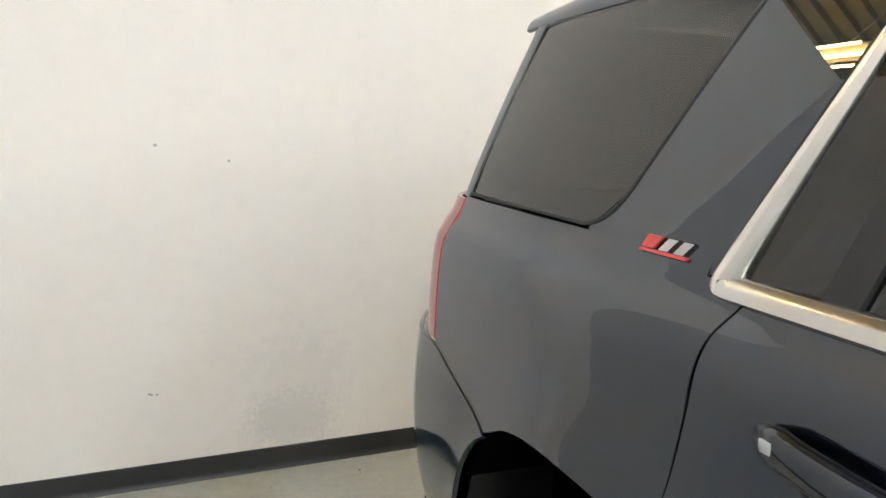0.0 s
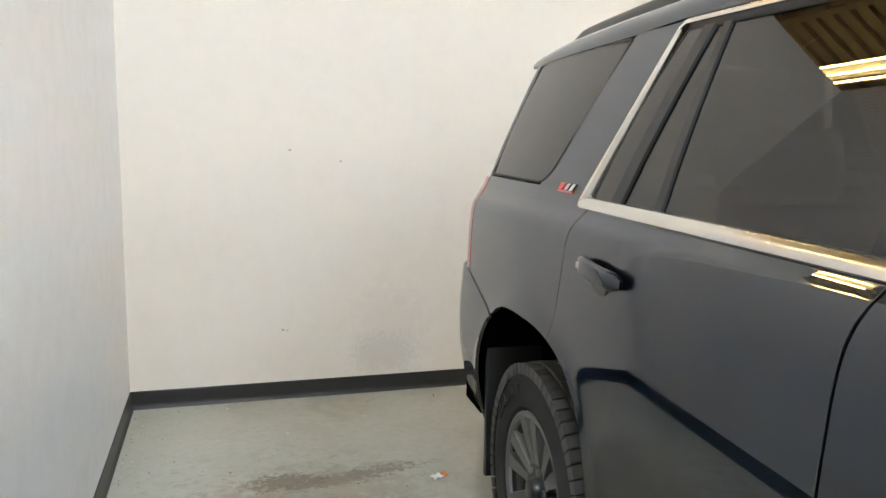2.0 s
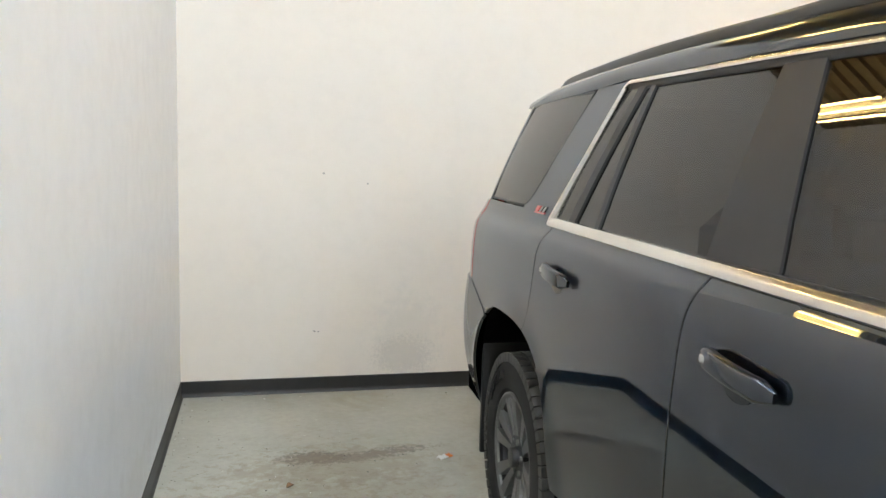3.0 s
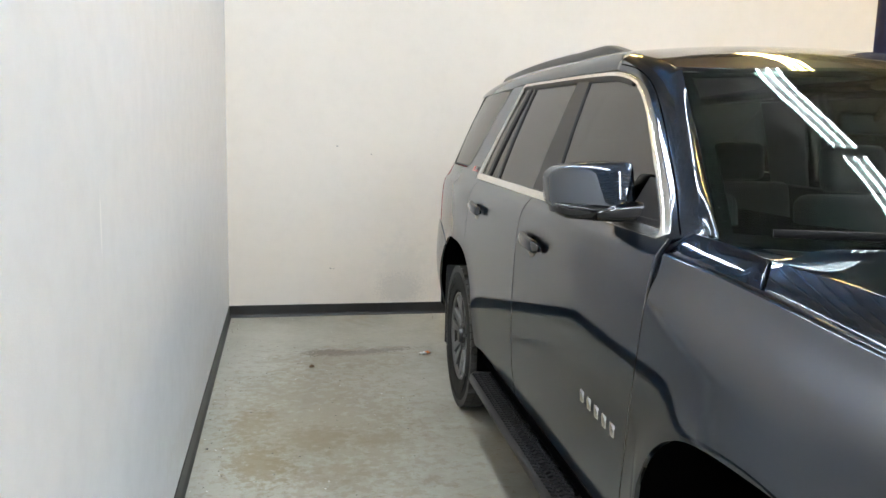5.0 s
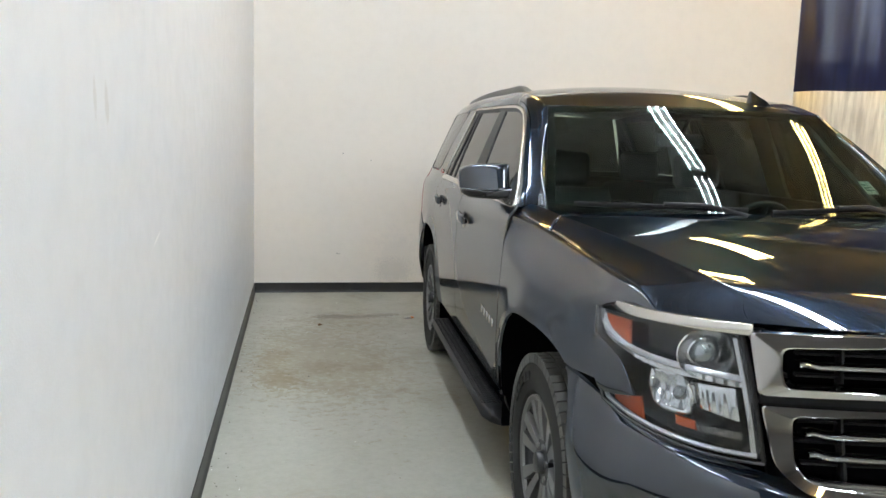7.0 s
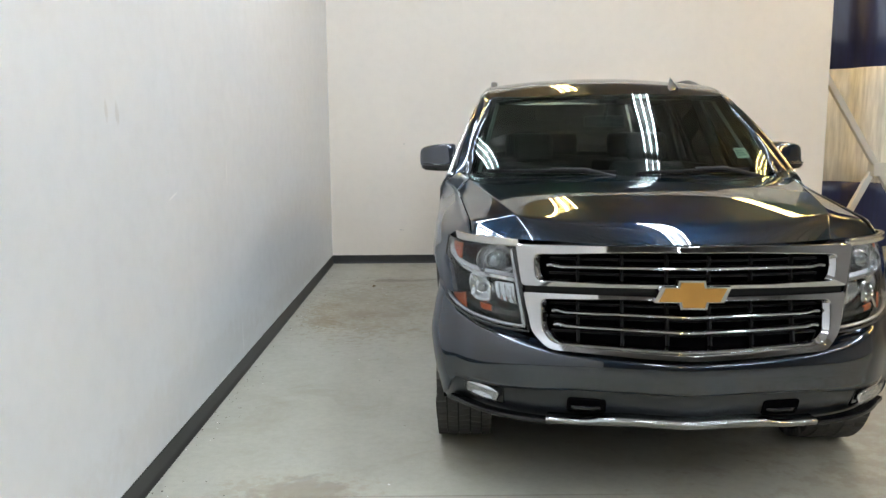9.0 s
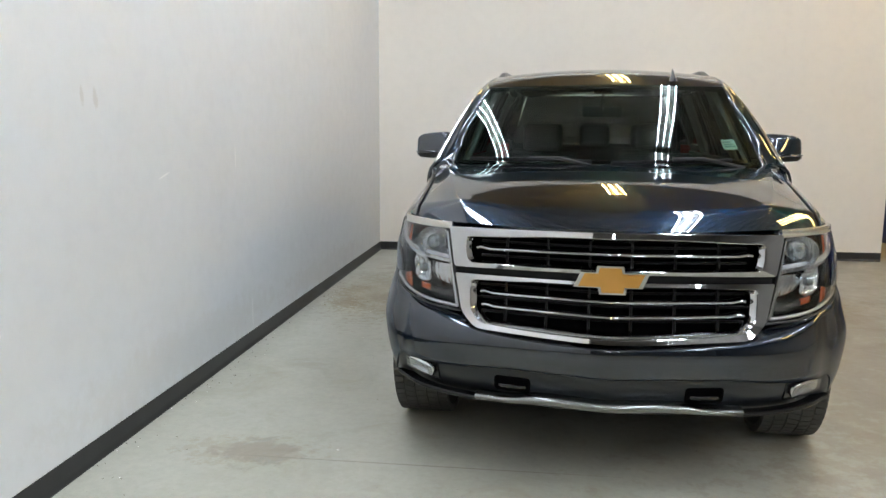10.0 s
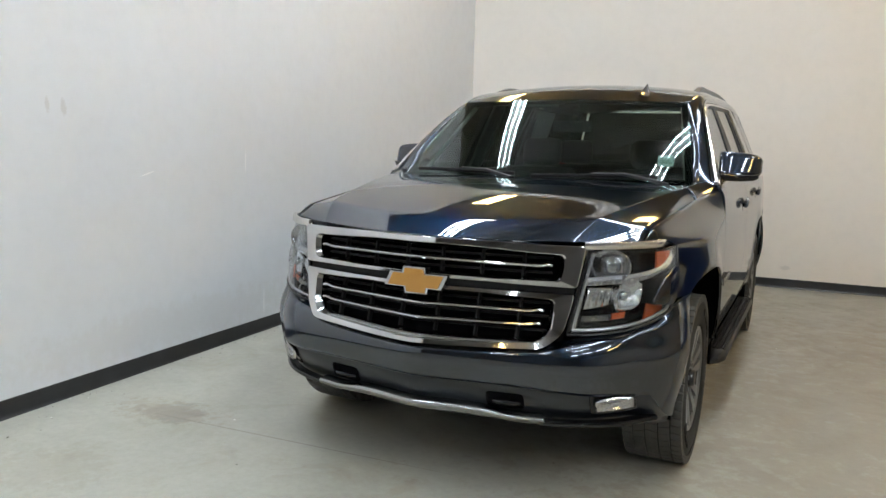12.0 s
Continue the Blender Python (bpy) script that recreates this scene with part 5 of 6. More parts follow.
# ---- wheels ----
def make_wheel(x_out, y, s, steer=0.0):
    """Tyre with tread blocks, six split-spoke rim, hub. Axis along x, outer face to the side s."""
    w = new("wheel")
    w.parent = car
    w.matrix_parent_inverse = Matrix()
    w.matrix_basis = pose(s * x_out, y, HUB_Z, 0, 0, steer)
    W, R = 0.255, TYRE_R - 0.009
    sec = [(-W * 0.40, 0.235), (-W * 0.49, 0.26), (-W * 0.52, 0.305), (-W * 0.50, 0.345), (-W * 0.455, R - 0.016), (-W * 0.40, R - 0.004),
           (0, R), (W * 0.40, R - 0.004), (W * 0.455, R - 0.016), (W * 0.50, 0.345), (W * 0.52, 0.305), (W * 0.49, 0.26), (W * 0.40, 0.235)]
    verts, faces, n, k = [], [], 60, len(sec)
    for i in range(n):
        a = 2 * math.pi * i / n
        for q, r in sec:
            verts.append((s * (q - W / 2), r * math.cos(a), r * math.sin(a)))
    for i in range(n):
        for j in range(k - 1):
            a, b = i * k + j, ((i + 1) % n) * k + j
            faces.append((a, b, b + 1, a + 1))

    def block(x0, x1, a0, a1, r0, r1, skew):
        base = len(verts)
        for r in (r0, r1):
            for (x, a) in ((x0, a0), (x1, a0 + skew), (x1, a1 + skew), (x0, a1)):
                verts.append((s * (x - W / 2), r * math.cos(a), r * math.sin(a)))
        for f in ((4, 5, 6, 7), (0, 1, 5, 4), (1, 2, 6, 5), (2, 3, 7, 6), (3, 0, 4, 7)):
            faces.append(tuple(base + q for q in f))
    tyre_mesh = verts, faces
    verts, faces = [], []
    rows = 62
    step = 2 * math.pi / rows
    for q, (x0, x1, sk) in enumerate(((-0.128, -0.084, 0.012), (-0.078, -0.032, -0.022), (-0.025, 0.025, 0.024), (0.032, 0.078, -0.022), (0.084, 0.128, 0.012))):
        for i in range(rows):
            a = (i + (q % 2) * 0.5) * step
            edge = q in (0, 4)
            block(x0, x1, a, a + step * (0.84 if edge else 0.88), R - 0.03, TYRE_R - (0.003 if edge else 0.0), sk)
    tread = mesh_object("tread", verts, faces, M_TREAD, 30)
    fix_normals(tread)
    under(tread, w, "grey tread blocks, painted lighter where they are lit")
    verts, faces = tyre_mesh
    # raised bars on the sidewall where its writing stands
    for a0, a1 in ((0.5, 0.62), (0.66, 0.78), (0.82, 0.94), (0.98, 1.10), (1.14, 1.26), (3.6, 3.72), (3.76, 3.88), (3.92, 4.04), (4.08, 4.2)):
        base = len(verts)
        for xx in (W * 0.505, W * 0.53):
            for r, a in ((0.300, a0), (0.330, a0), (0.330, a1), (0.300, a1)):
                verts.append((s * (xx - W / 2 + 0.002), r * math.cos(a), r * math.sin(a)))
        for f in ((4, 5, 6, 7), (0, 1, 5, 4), (1, 2, 6, 5), (2, 3, 7, 6), (3, 0, 4, 7)):
            faces.append(tuple(base + q for q in f))
    t = mesh_object("tyre", verts, faces, M_RUBBER, 30)
    fix_normals(t)
    under(t, w, "black all-terrain tyre with blocky tread")

    # rim barrel
    sec = [(-0.20, 0.225), (-0.17, 0.205), (-0.06, 0.200), (-0.030, 0.212), (-0.018, 0.232), (-0.012, 0.240), (-0.020, 0.243), (-0.20, 0.238)]
    verts, faces, n, k = [], [], 48, len(sec)
    for i in range(n):
        a = 2 * math.pi * i / n
        for q, r in sec:
            verts.append((s * (q - 0.004), r * math.cos(a), r * math.sin(a)))
    for i in range(n):
        for j in range(k):
            a, b = i * k, ((i + 1) % n) * k
            faces.append((a + j, b + j, b + (j + 1) % k, a + (j + 1) % k))
    rim = mesh_object("rim", verts, faces, M_ALLOY, 35)
    fix_normals(rim)
    under(rim, w, "grey alloy rim with six split spokes")
    sec = [(-0.022, 0.222), (-0.013, 0.226), (-0.006, 0.238), (-0.008, 0.246), (-0.020, 0.246)]
    verts, faces, k = [], [], len(sec)
    for i in range(n):
        a = 2 * math.pi * i / n
        verts += [(s * q, r * math.cos(a), r * math.sin(a)) for q, r in sec]
        for j in range(k):
            faces.append((i * k + j, ((i + 1) % n) * k + j, ((i + 1) % n) * k + (j + 1) % k, i * k + (j + 1) % k))
    lip = mesh_object("rim_lip", verts, faces, M_METAL, 35)
    fix_normals(lip)
    under(lip, w, "machined silver rim edge")
    for i in range(6):
        bm = bmesh.new()
        a = 2 * math.pi * (i + 0.25) / 6
        for d in (-1, 1):
            def pt(r, off, x):
                ca, sa = math.cos(a), math.sin(a)
                return Vector((s * x, r * ca - off * sa, r * sa + off * ca))
            prof = [(0.050, 0.014, 0.020, -0.034, -0.064), (0.11, 0.023, 0.020, -0.026, -0.060), (0.17, 0.036, 0.027, -0.017, -0.055), (0.228, 0.050, 0.032, -0.012, -0.05)]
            rings = []
            for r, off, wd, xf, xb in prof:
                rings.append([bm.verts.new(pt(r, d * off - wd, xb)), bm.verts.new(pt(r, d * off - wd * 0.8, xf)), bm.verts.new(pt(r, d * off + wd * 0.8, xf)), bm.verts.new(pt(r, d * off + wd, xb))])
            for r0, r1 in zip(rings, rings[1:]):
                for q in range(4):
                    bm.faces.new((r0[q], r0[(q + 1) % 4], r1[(q + 1) % 4], r1[q]))
            bm.faces.new(rings[0])
            bm.faces.new(rings[-1][::-1])
        part("spoke", bm, M_METAL, w, "machined silver split spoke", 30)
    part("hub_cap", cyl_bm((s * -0.03, 0, 0), (s * -0.004, 0, 0), 0.044, 0.036, 24, bevel=0.004), M_ALLOY, w)
    for i in range(6):
        a = 2 * math.pi * (i + 0.75) / 6
        part("lug_nut", cyl_bm((s * -0.06, 0.066 * math.cos(a), 0.066 * math.sin(a)), (s * -0.022, 0.066 * math.cos(a), 0.066 * math.sin(a)), 0.012, seg=8), M_METAL, w)
    part("brake_disc", cyl_bm((s * -0.13, 0, 0), (s * -0.115, 0, 0), 0.165, seg=36), M_SKID, w)
    part("hub", cyl_bm((s * -0.13, 0, 0), (s * -0.03, 0, 0), 0.085, seg=24), M_ALLOY, w)
    part("back_plate", cyl_bm((s * -0.17, 0, 0), (s * -0.165, 0, 0), 0.20, seg=24), M_DARK, w)
    return w


for s in (-1, 1):
    make_wheel(1.000, AXLE_F, s)
    make_wheel(1.012, AXLE_R, s)
# ---- car: outer fittings ----
def blob(name, sections, mat, parent, label="", n=20, power=3.0, s=1, smooth=40, axis="x", shear=0.0):
    """A body lofted through rounded rectangles: (position, centre a, centre b, half a, half b)."""
    verts, faces = [], []
    for pos, ca, cb, ha, hb in sections:
        for i in range(n):
            a = 2 * math.pi * i / n
            c, d = math.cos(a), math.sin(a)
            p = ca + ha * math.copysign(abs(c)**(2 / power), c)
            q = cb + hb * math.copysign(abs(d)**(2 / power), d)
            p += shear * (q - cb)
            verts.append((s * pos, p, q) if axis == "x" else (s * p, pos, q))
    for i in range(len(sections) - 1):
        for j in range(n):
            a, b = i * n + j, i * n + (j + 1) % n
            faces.append((a, b, b + n, a + n))
    faces.append(tuple(range(n))[::-1])
    faces.append(tuple((len(sections) - 1) * n + j for j in range(n)))
    ob = mesh_object(name, verts, faces, mat, smooth)
    fix_normals(ob, smooth)
    return under(ob, parent, label)


def make_mirror(s):
    m = new("door_mirror")
    under(m, car, "door mirror with painted cap")
    # painted cap and black lower shell, from the inner to the outer end
    def leaned(x):
        return 0.948 + 0.30 * (x - 0.938)
    blob("cap", [(x, leaned(x) + q, 1.392 - 0.07 * (x - 0.938), ha, hb) for x, q, ha, hb in (
        (0.938, 0.010, 0.052, 0.058), (0.943, 0.006, 0.058, 0.064), (0.953, 0.004, 0.062, 0.067), (1.00, 0.002, 0.064, 0.069), (1.05, 0.0, 0.064, 0.069), (1.10, 0.0, 0.060, 0.066),
        (1.130, 0.002, 0.052, 0.059), (1.147, 0.006, 0.042, 0.048), (1.155, 0.010, 0.030, 0.034))], M_PAINT, m, s=s, n=56, power=8.0, shear=0.28)
    blob("lower_shell", [(0.940, 0.952, 1.322, 0.052, 0.018), (0.975, 0.946, 1.320, 0.062, 0.023), (1.06, 0.952, 1.318, 0.064, 0.024), (1.12, 0.966, 1.320, 0.058, 0.022), (1.145, 0.980, 1.326, 0.042, 0.014)], M_GLOSSBLACK, m, s=s, n=32, power=3.6)
    blob("mirror_glass", [(0.955, 1.030, 1.384, 0.004, 0.048), (1.138, 1.042, 1.376, 0.004, 0.044)], M_CHROME, m, s=s, n=16, power=6)
    blob("arm", [(0.885, 0.86, 1.330, 0.085, 0.034), (0.94, 0.875, 1.326, 0.078, 0.030), (0.99, 0.90, 1.318, 0.064, 0.024), (1.05, 0.93, 1.310, 0.050, 0.016)], M_GLOSSBLACK, m, s=s, n=20, power=3)
    # black sail at the window's front corner
    def sail(u, v):
        z = lerp(1.30, 1.42, v)
        return on_side(lerp(0.66 + (z - 1.30) * 1.15, 0.90 - 0.05 * v, u), z, -0.001)
    sheet("mirror_sail", sail, 6, 6, M_PLASTIC, m, mirror=s, lip=0.002)
    line = [Vector((s * x, y, z)) for x, y, z in ((0.945, 0.880, 1.330), (1.00, 0.868, 1.330), (1.06, 0.872, 1.329), (1.12, 0.892, 1.330), (1.15, 0.945, 1.335))]
    sweep("seam_line", line, round_section(0.006, 0.004, 0.0015, 3), M_PLASTIC, m)


def make_handle(s, y0, y1, z):
    """Pull bar over a flat black patch painting the pocket's shade; y0 is the rear end."""
    h = new("door_handle")
    under(h, car, "body-coloured pull handle")
    ym = (y0 + y1) / 2
    pocket = []
    for i in range(20):
        a = 2 * math.pi * i / 20
        y, zz = ym + 0.008 + 0.056 * math.cos(a), z - 0.014 + 0.038 * math.sin(a)
        pocket.append((y, zz))
    bm = bmesh.new()
    rim = [bm.verts.new((s * (side_x(y, zz) + 0.0015), y, zz)) for y, zz in pocket]
    mid = [bm.verts.new((s * (side_x(y, zz) + 0.002), ym + 0.008 + (y - ym - 0.008) * 0.8, z - 0.014 + (zz - z + 0.014) * 0.8)) for y, zz in pocket]
    bm.faces.new(mid)
    for i in range(20):
        j = (i + 1) % 20
        bm.faces.new((rim[i], rim[j], mid[j], mid[i]))
    part("pocket", bm, M_GLOSSBLACK, h, "flat black patch for shade in the grip pocket")
    path, secs = [], []
    for k, t in enumerate(steps(0, 1, 15)):
        y = lerp(y0, y1, t)
        zz = z + 0.014 - 0.018 * t
        lift = 0.008 + 0.019 * math.sin(math.pi * min(max(t * 0.94 + 0.03, 0), 1))**0.55
        path.append(Vector((s * (side_x(y, zz) + lift), y, zz)))
        e = min(1.0, 0.45 + 4.5 * min(t, 1 - t))
        secs.append(round_section(0.026 * e, 0.046 * e, 0.010 * e, 4))
    sweep("pull_bar", path, secs[0], M_PAINT, h, sections=secs, up=(0, 0, 1))
    p = path[2]
    part("button", box_bm(p.x + s * 0.009, p.x + s * 0.015, p.y - 0.010, p.y + 0.010, p.z - 0.008, p.z + 0.008, 0.002), M_WHITE, h, "small silver lock button")


def make_board(s):
    b = new("running_board")
    under(b, car, "black running board with raised tread")
    z = 0.350
    path = [Vector((s * x, y, z + dz)) for y, x, dz in ((0.67, 0.97, -0.03), (0.685, 0.99, -0.012), (0.72, 1.0, 0), (1.2, 1.0, 0), (1.9, 1.0, 0), (2.45, 1.0, 0), (2.50, 0.99, -0.012), (2.515, 0.97, -0.03))]
    w = [0.5, 0.8, 1, 1, 1, 1, 0.8, 0.5]
    secs = [[(q[0], q[1]) for q in round_section(0.135 * k, 0.062 * k, 0.022 * k, 4)] for k in w]
    sweep("step_body", path, secs[0], M_PLASTIC, b, sections=secs)
    # herringbone pads on the tread
    bm = bmesh.new()
    n = 62
    for i in range(n):
        y = 0.755 + i * (2.41 - 0.755) / (n - 1)
        for row, x in enumerate((0.945, 0.971, 0.997, 1.023, 1.049)):
            a = radians(38 if row % 2 else -38)
            m = Matrix.LocRotScale((s * x, y, z + 0.033), Euler((0, 0, a)), (0.024, 0.010, 0.008))
            r = bmesh.ops.create_cube(bm, size=1, matrix=m)
    part("tread_surface", bm, M_PLASTIC, b, "raised herringbone tread", 0)["kind"] = "stuff"
    for y in (0.95, 1.6, 2.25):
        part("bracket", box_bm(s * 0.70, s * 0.95, y - 0.03, y + 0.03, 0.335, 0.365, 0.006), M_DARK, b)

    # rocker below the doors
    def rocker(u, v):
        y = lerp(0.585, 2.535, u)
        zz = lerp(0.36, 0.466, v)
        return (side_x(y, 0.47) - 0.012 - 0.05 * (1 - v)**1.5, y, zz)
    sheet("rocker_panel", rocker, 30, 6, M_GLOSSBLACK, car, mirror=s, label="gloss black rocker panel")


def make_flaps(s):
    ya = arch_rear(0.4, AXLE_R) - 0.030
    bm = box_bm(s * 0.78, s * (side_x(ya, 0.45) + 0.004), ya, ya + 0.028, 0.215, 0.72, 0.006)
    part("mud_flap", bm, M_PLASTIC, car, "black rubber mud flap")


def make_rail(s):
    r = new("roof_rail")
    under(r, car, "black roof rail")
    pts, secs = [], []
    for t in steps(0, 1, 40):
        y = lerp(1.55, 3.80, t)
        lift = 0.034 * smooth01(t / 0.13) * smooth01((1 - t) / 0.09)
        # the foot at the front is long and flat
        x = roof_half(y) - 0.028
        pts.append(Vector((s * x, y, roof_edge(y) - 0.006 + lift * 0.62)))
        h = 0.009 + lift * 0.95
        secs.append(round_section(0.045, max(h, 0.012), min(0.012, h * 0.4), 4))
    sweep("rail", pts, secs[0], M_RAIL, r, sections=secs)


def make_antenna():
    verts, faces, n = [], [], 16
    secs = [(1.14, 0.000, 0.010), (1.17, 0.016, 0.020), (1.22, 0.034, 0.027), (1.26, 0.052, 0.028), (1.295, 0.068, 0.026), (1.315, 0.064, 0.022), (1.33, 0.010, 0.015)]
    base = 1.795
    for y, h, w in secs:
        for i in range(n):
            a = math.pi * i / (n - 1)
            verts.append((0.433 + w * math.cos(a) * (0.35 + 0.65 * (1 - math.sin(a))), y + h * 0.25 * math.sin(a), base - 0.02 + (h + 0.02) * math.sin(a)))
    for i in range(len(secs) - 1):
        for j in range(n - 1):
            a = i * n + j
            faces.append((a, a + 1, a + n + 1, a + n))
    faces.append(tuple(range(n)))
    faces.append(tuple((len(secs) - 1) * n + j for j in range(n))[::-1])
    ob = mesh_object("antenna_fin", verts, faces, M_PAINT, 40)
    fix_normals(ob, 40)
    under(ob, car, "small shark-fin antenna")


def make_wipers():
    for s0, s1, piv in ((0.46, 0.06, 0.50), (0.90, 0.52, 0.93)):
        w = new("wiper")
        under(w, car, "black windscreen wiper")
        pts = [screen_point(lerp(s0, s1, t), 0.034 - 0.014 * t + 0.010 * math.sin(math.pi * t)) + Vector((0, -0.014, 0.018)) for t in steps(0, 1, 14)]
        sweep("blade", pts, round_section(0.012, 0.020, 0.004, 3), M_INSERT, w)
        a = screen_point(piv, -0.045) + Vector((0, -0.01, 0.02))
        mid = screen_point(lerp(s0, s1, 0.25), 0.03) + Vector((0, -0.03, 0.034))
        b = screen_point(lerp(s0, s1, 0.5), 0.045) + Vector((0, -0.022, 0.024))
        sweep("arm", [a, a.lerp(mid, 0.6), mid, b], round_section(0.024, 0.018, 0.005, 3), M_PLASTIC, w)


def make_badges():
    for s in (-1, 1):
        # trim badge: slanted red and silver strokes on the quarter panel
        b = new("trim_badge")
        under(b, car, "small red and silver trim badge")
        y0, z0 = 3.066, 1.3445

        def stroke(name, pts, mat):
            bm = bmesh.new()
            fr = [bm.verts.new((s * (side_x(y0 - a, z0 + c) + 0.006), y0 - a, z0 + c)) for a, c in pts]
            bk = [bm.verts.new((s * (side_x(y0 - a, z0 + c) - 0.002), y0 - a, z0 + c)) for a, c in pts]
            bm.faces.new(fr)
            for i in range(len(pts)):
                j = (i + 1) % len(pts)
                bm.faces.new((fr[i], fr[j], bk[j], bk[i]))
            part(name, bm, mat, b, "", 0)
        stroke("red_bar", [(0.000, -0.0125), (0.112, -0.0125), (0.114, -0.0085), (0.002, -0.0085)], M_RED)
        stroke("red_bar", [(0.004, -0.0065), (0.032, -0.0065), (0.046, 0.0125), (0.010, 0.0125)], M_RED)
        stroke("silver_bar", [(0.046, -0.0065), (0.068, -0.0065), (0.084, 0.0125), (0.062, 0.0125)], M_CHROME)
        stroke("silver_bar", [(0.082, -0.0065), (0.104, -0.0065), (0.120, 0.0125), (0.098, 0.0125)], M_CHROME)
        # model badge on the front door: five bright bars
        mb = new("model_badge")
        under(mb, car, "row of five chrome bars")
        for i in range(5):
            y = 1.005 - i * 0.060
            z = 0.765 - i * 0.003
            verts_bm = box_bm(s * (side_x(y, z) - 0.002), s * (side_x(y, z) + 0.005), y - 0.034, y, z - 0.019, z + 0.019, 0.004)
            part("bar", verts_bm, M_CHROME, mb)
    st = new("dealer_sticker")
    under(st, car, "small pale sticker inside the windscreen")

    def stick(u, v):
        return screen_point(lerp(0.898, 0.946, u), lerp(0.20, 0.31, v)) + Vector((0, 0.012, -0.010))
    sheet("paper", stick, 4, 4, M_PAPER, st, thick=0.001, lip=0.0005, inward=(0, 1.6, 1.0))
    for k in range(3):
        sheet("print_bar", lambda u, v: screen_point(lerp(0.903, 0.940 - 0.006 * k, u), lerp(0.225 + 0.024 * k, 0.234 + 0.024 * k, v)) + Vector((0, 0.0105, -0.009)), 3, 2, M_PRINT, st, thick=0.0006, lip=0.0002, inward=(0, 1.6, 1.0))


def make_tail():
    def gate(u, v):
        t = 2 * u - 1
        z = lerp(0.62, 1.335, v)
        return (t * 0.80, 4.15 + 0.03 * (1 - t * t) - 0.02 * v, z)
    sheet("tailgate", gate, 16, 10, M_PAINT, car, inward=(0, 2, 1))

    def glass(u, v):
        t = 2 * u - 1
        z = lerp(1.34, 1.80, v)
        return (t * lerp(0.80, 0.655, v), 4.115 + 0.03 * (1 - t * t) - 0.14 * v, z)
    sheet("tailgate_glass", glass, 14, 8, M_TINT, car, thick=0.005, lip=0.001, inward=(0, 2, 1.2), label="dark tinted tailgate window")

    def rb(u, v):
        t = 2 * u - 1
        return (t * 0.88, 4.24 + 0.02 * (1 - t * t), lerp(0.42, 0.66, v))
    sheet("rear_bumper", rb, 16, 8, M_PAINT, car, inward=(0, 2, 0.6))

    def spoiler(u, v):
        t = 2 * u - 1
        return (t * 0.655, lerp(3.93, 4.03, v), 1.822 - 0.02 * v + 0.05 * (1 - t * t))
    sheet("roof_spoiler", spoiler, 14, 5, M_PAINT, car, thick=0.03, inward=(0, 3.9, 1.0))


# ---- car: cabin ----
def make_seat(x, y, w):
    st = new("car_seat")
    under(st, car, "dark grey leather seat")
    blob("cushion", [(y - 0.42, x, 0.72, w * 0.42, 0.05), (y - 0.36, x, 0.73, w * 0.5, 0.075), (y - 0.05, x, 0.72, w * 0.5, 0.08), (y + 0.05, x, 0.72, w * 0.46, 0.07)], M_SEAT, st, n=20, power=4, axis="y")
    bm = bmesh.new()
    bmesh.ops.create_cube(bm, size=1, matrix=pose(x, y + 0.10, 1.02, -12) @ Matrix.Diagonal((w, 0.13, 0.60, 1)))
    bmesh.ops.bevel(bm, geom=bm.edges[:], offset=0.05, segments=4, affect="EDGES", profile=0.5)
    part("backrest", bm, M_SEAT, st)
    bm = bmesh.new()
    bmesh.ops.create_cube(bm, size=1, matrix=pose(x, y + 0.185, 1.42, -10) @ Matrix.Diagonal((min(0.28, w * 0.55), 0.10, 0.20, 1)))
    bmesh.ops.bevel(bm, geom=bm.edges[:], offset=0.045, segments=4, affect="EDGES", profile=0.5)
    part("headrest", bm, M_SEAT, st)
    for dx in (-0.06, 0.06):
        part("headrest_post", cyl_bm((x + dx, y + 0.165, 1.26), (x + dx, y + 0.185, 1.38), 0.007, seg=8), M_CHROME, st)


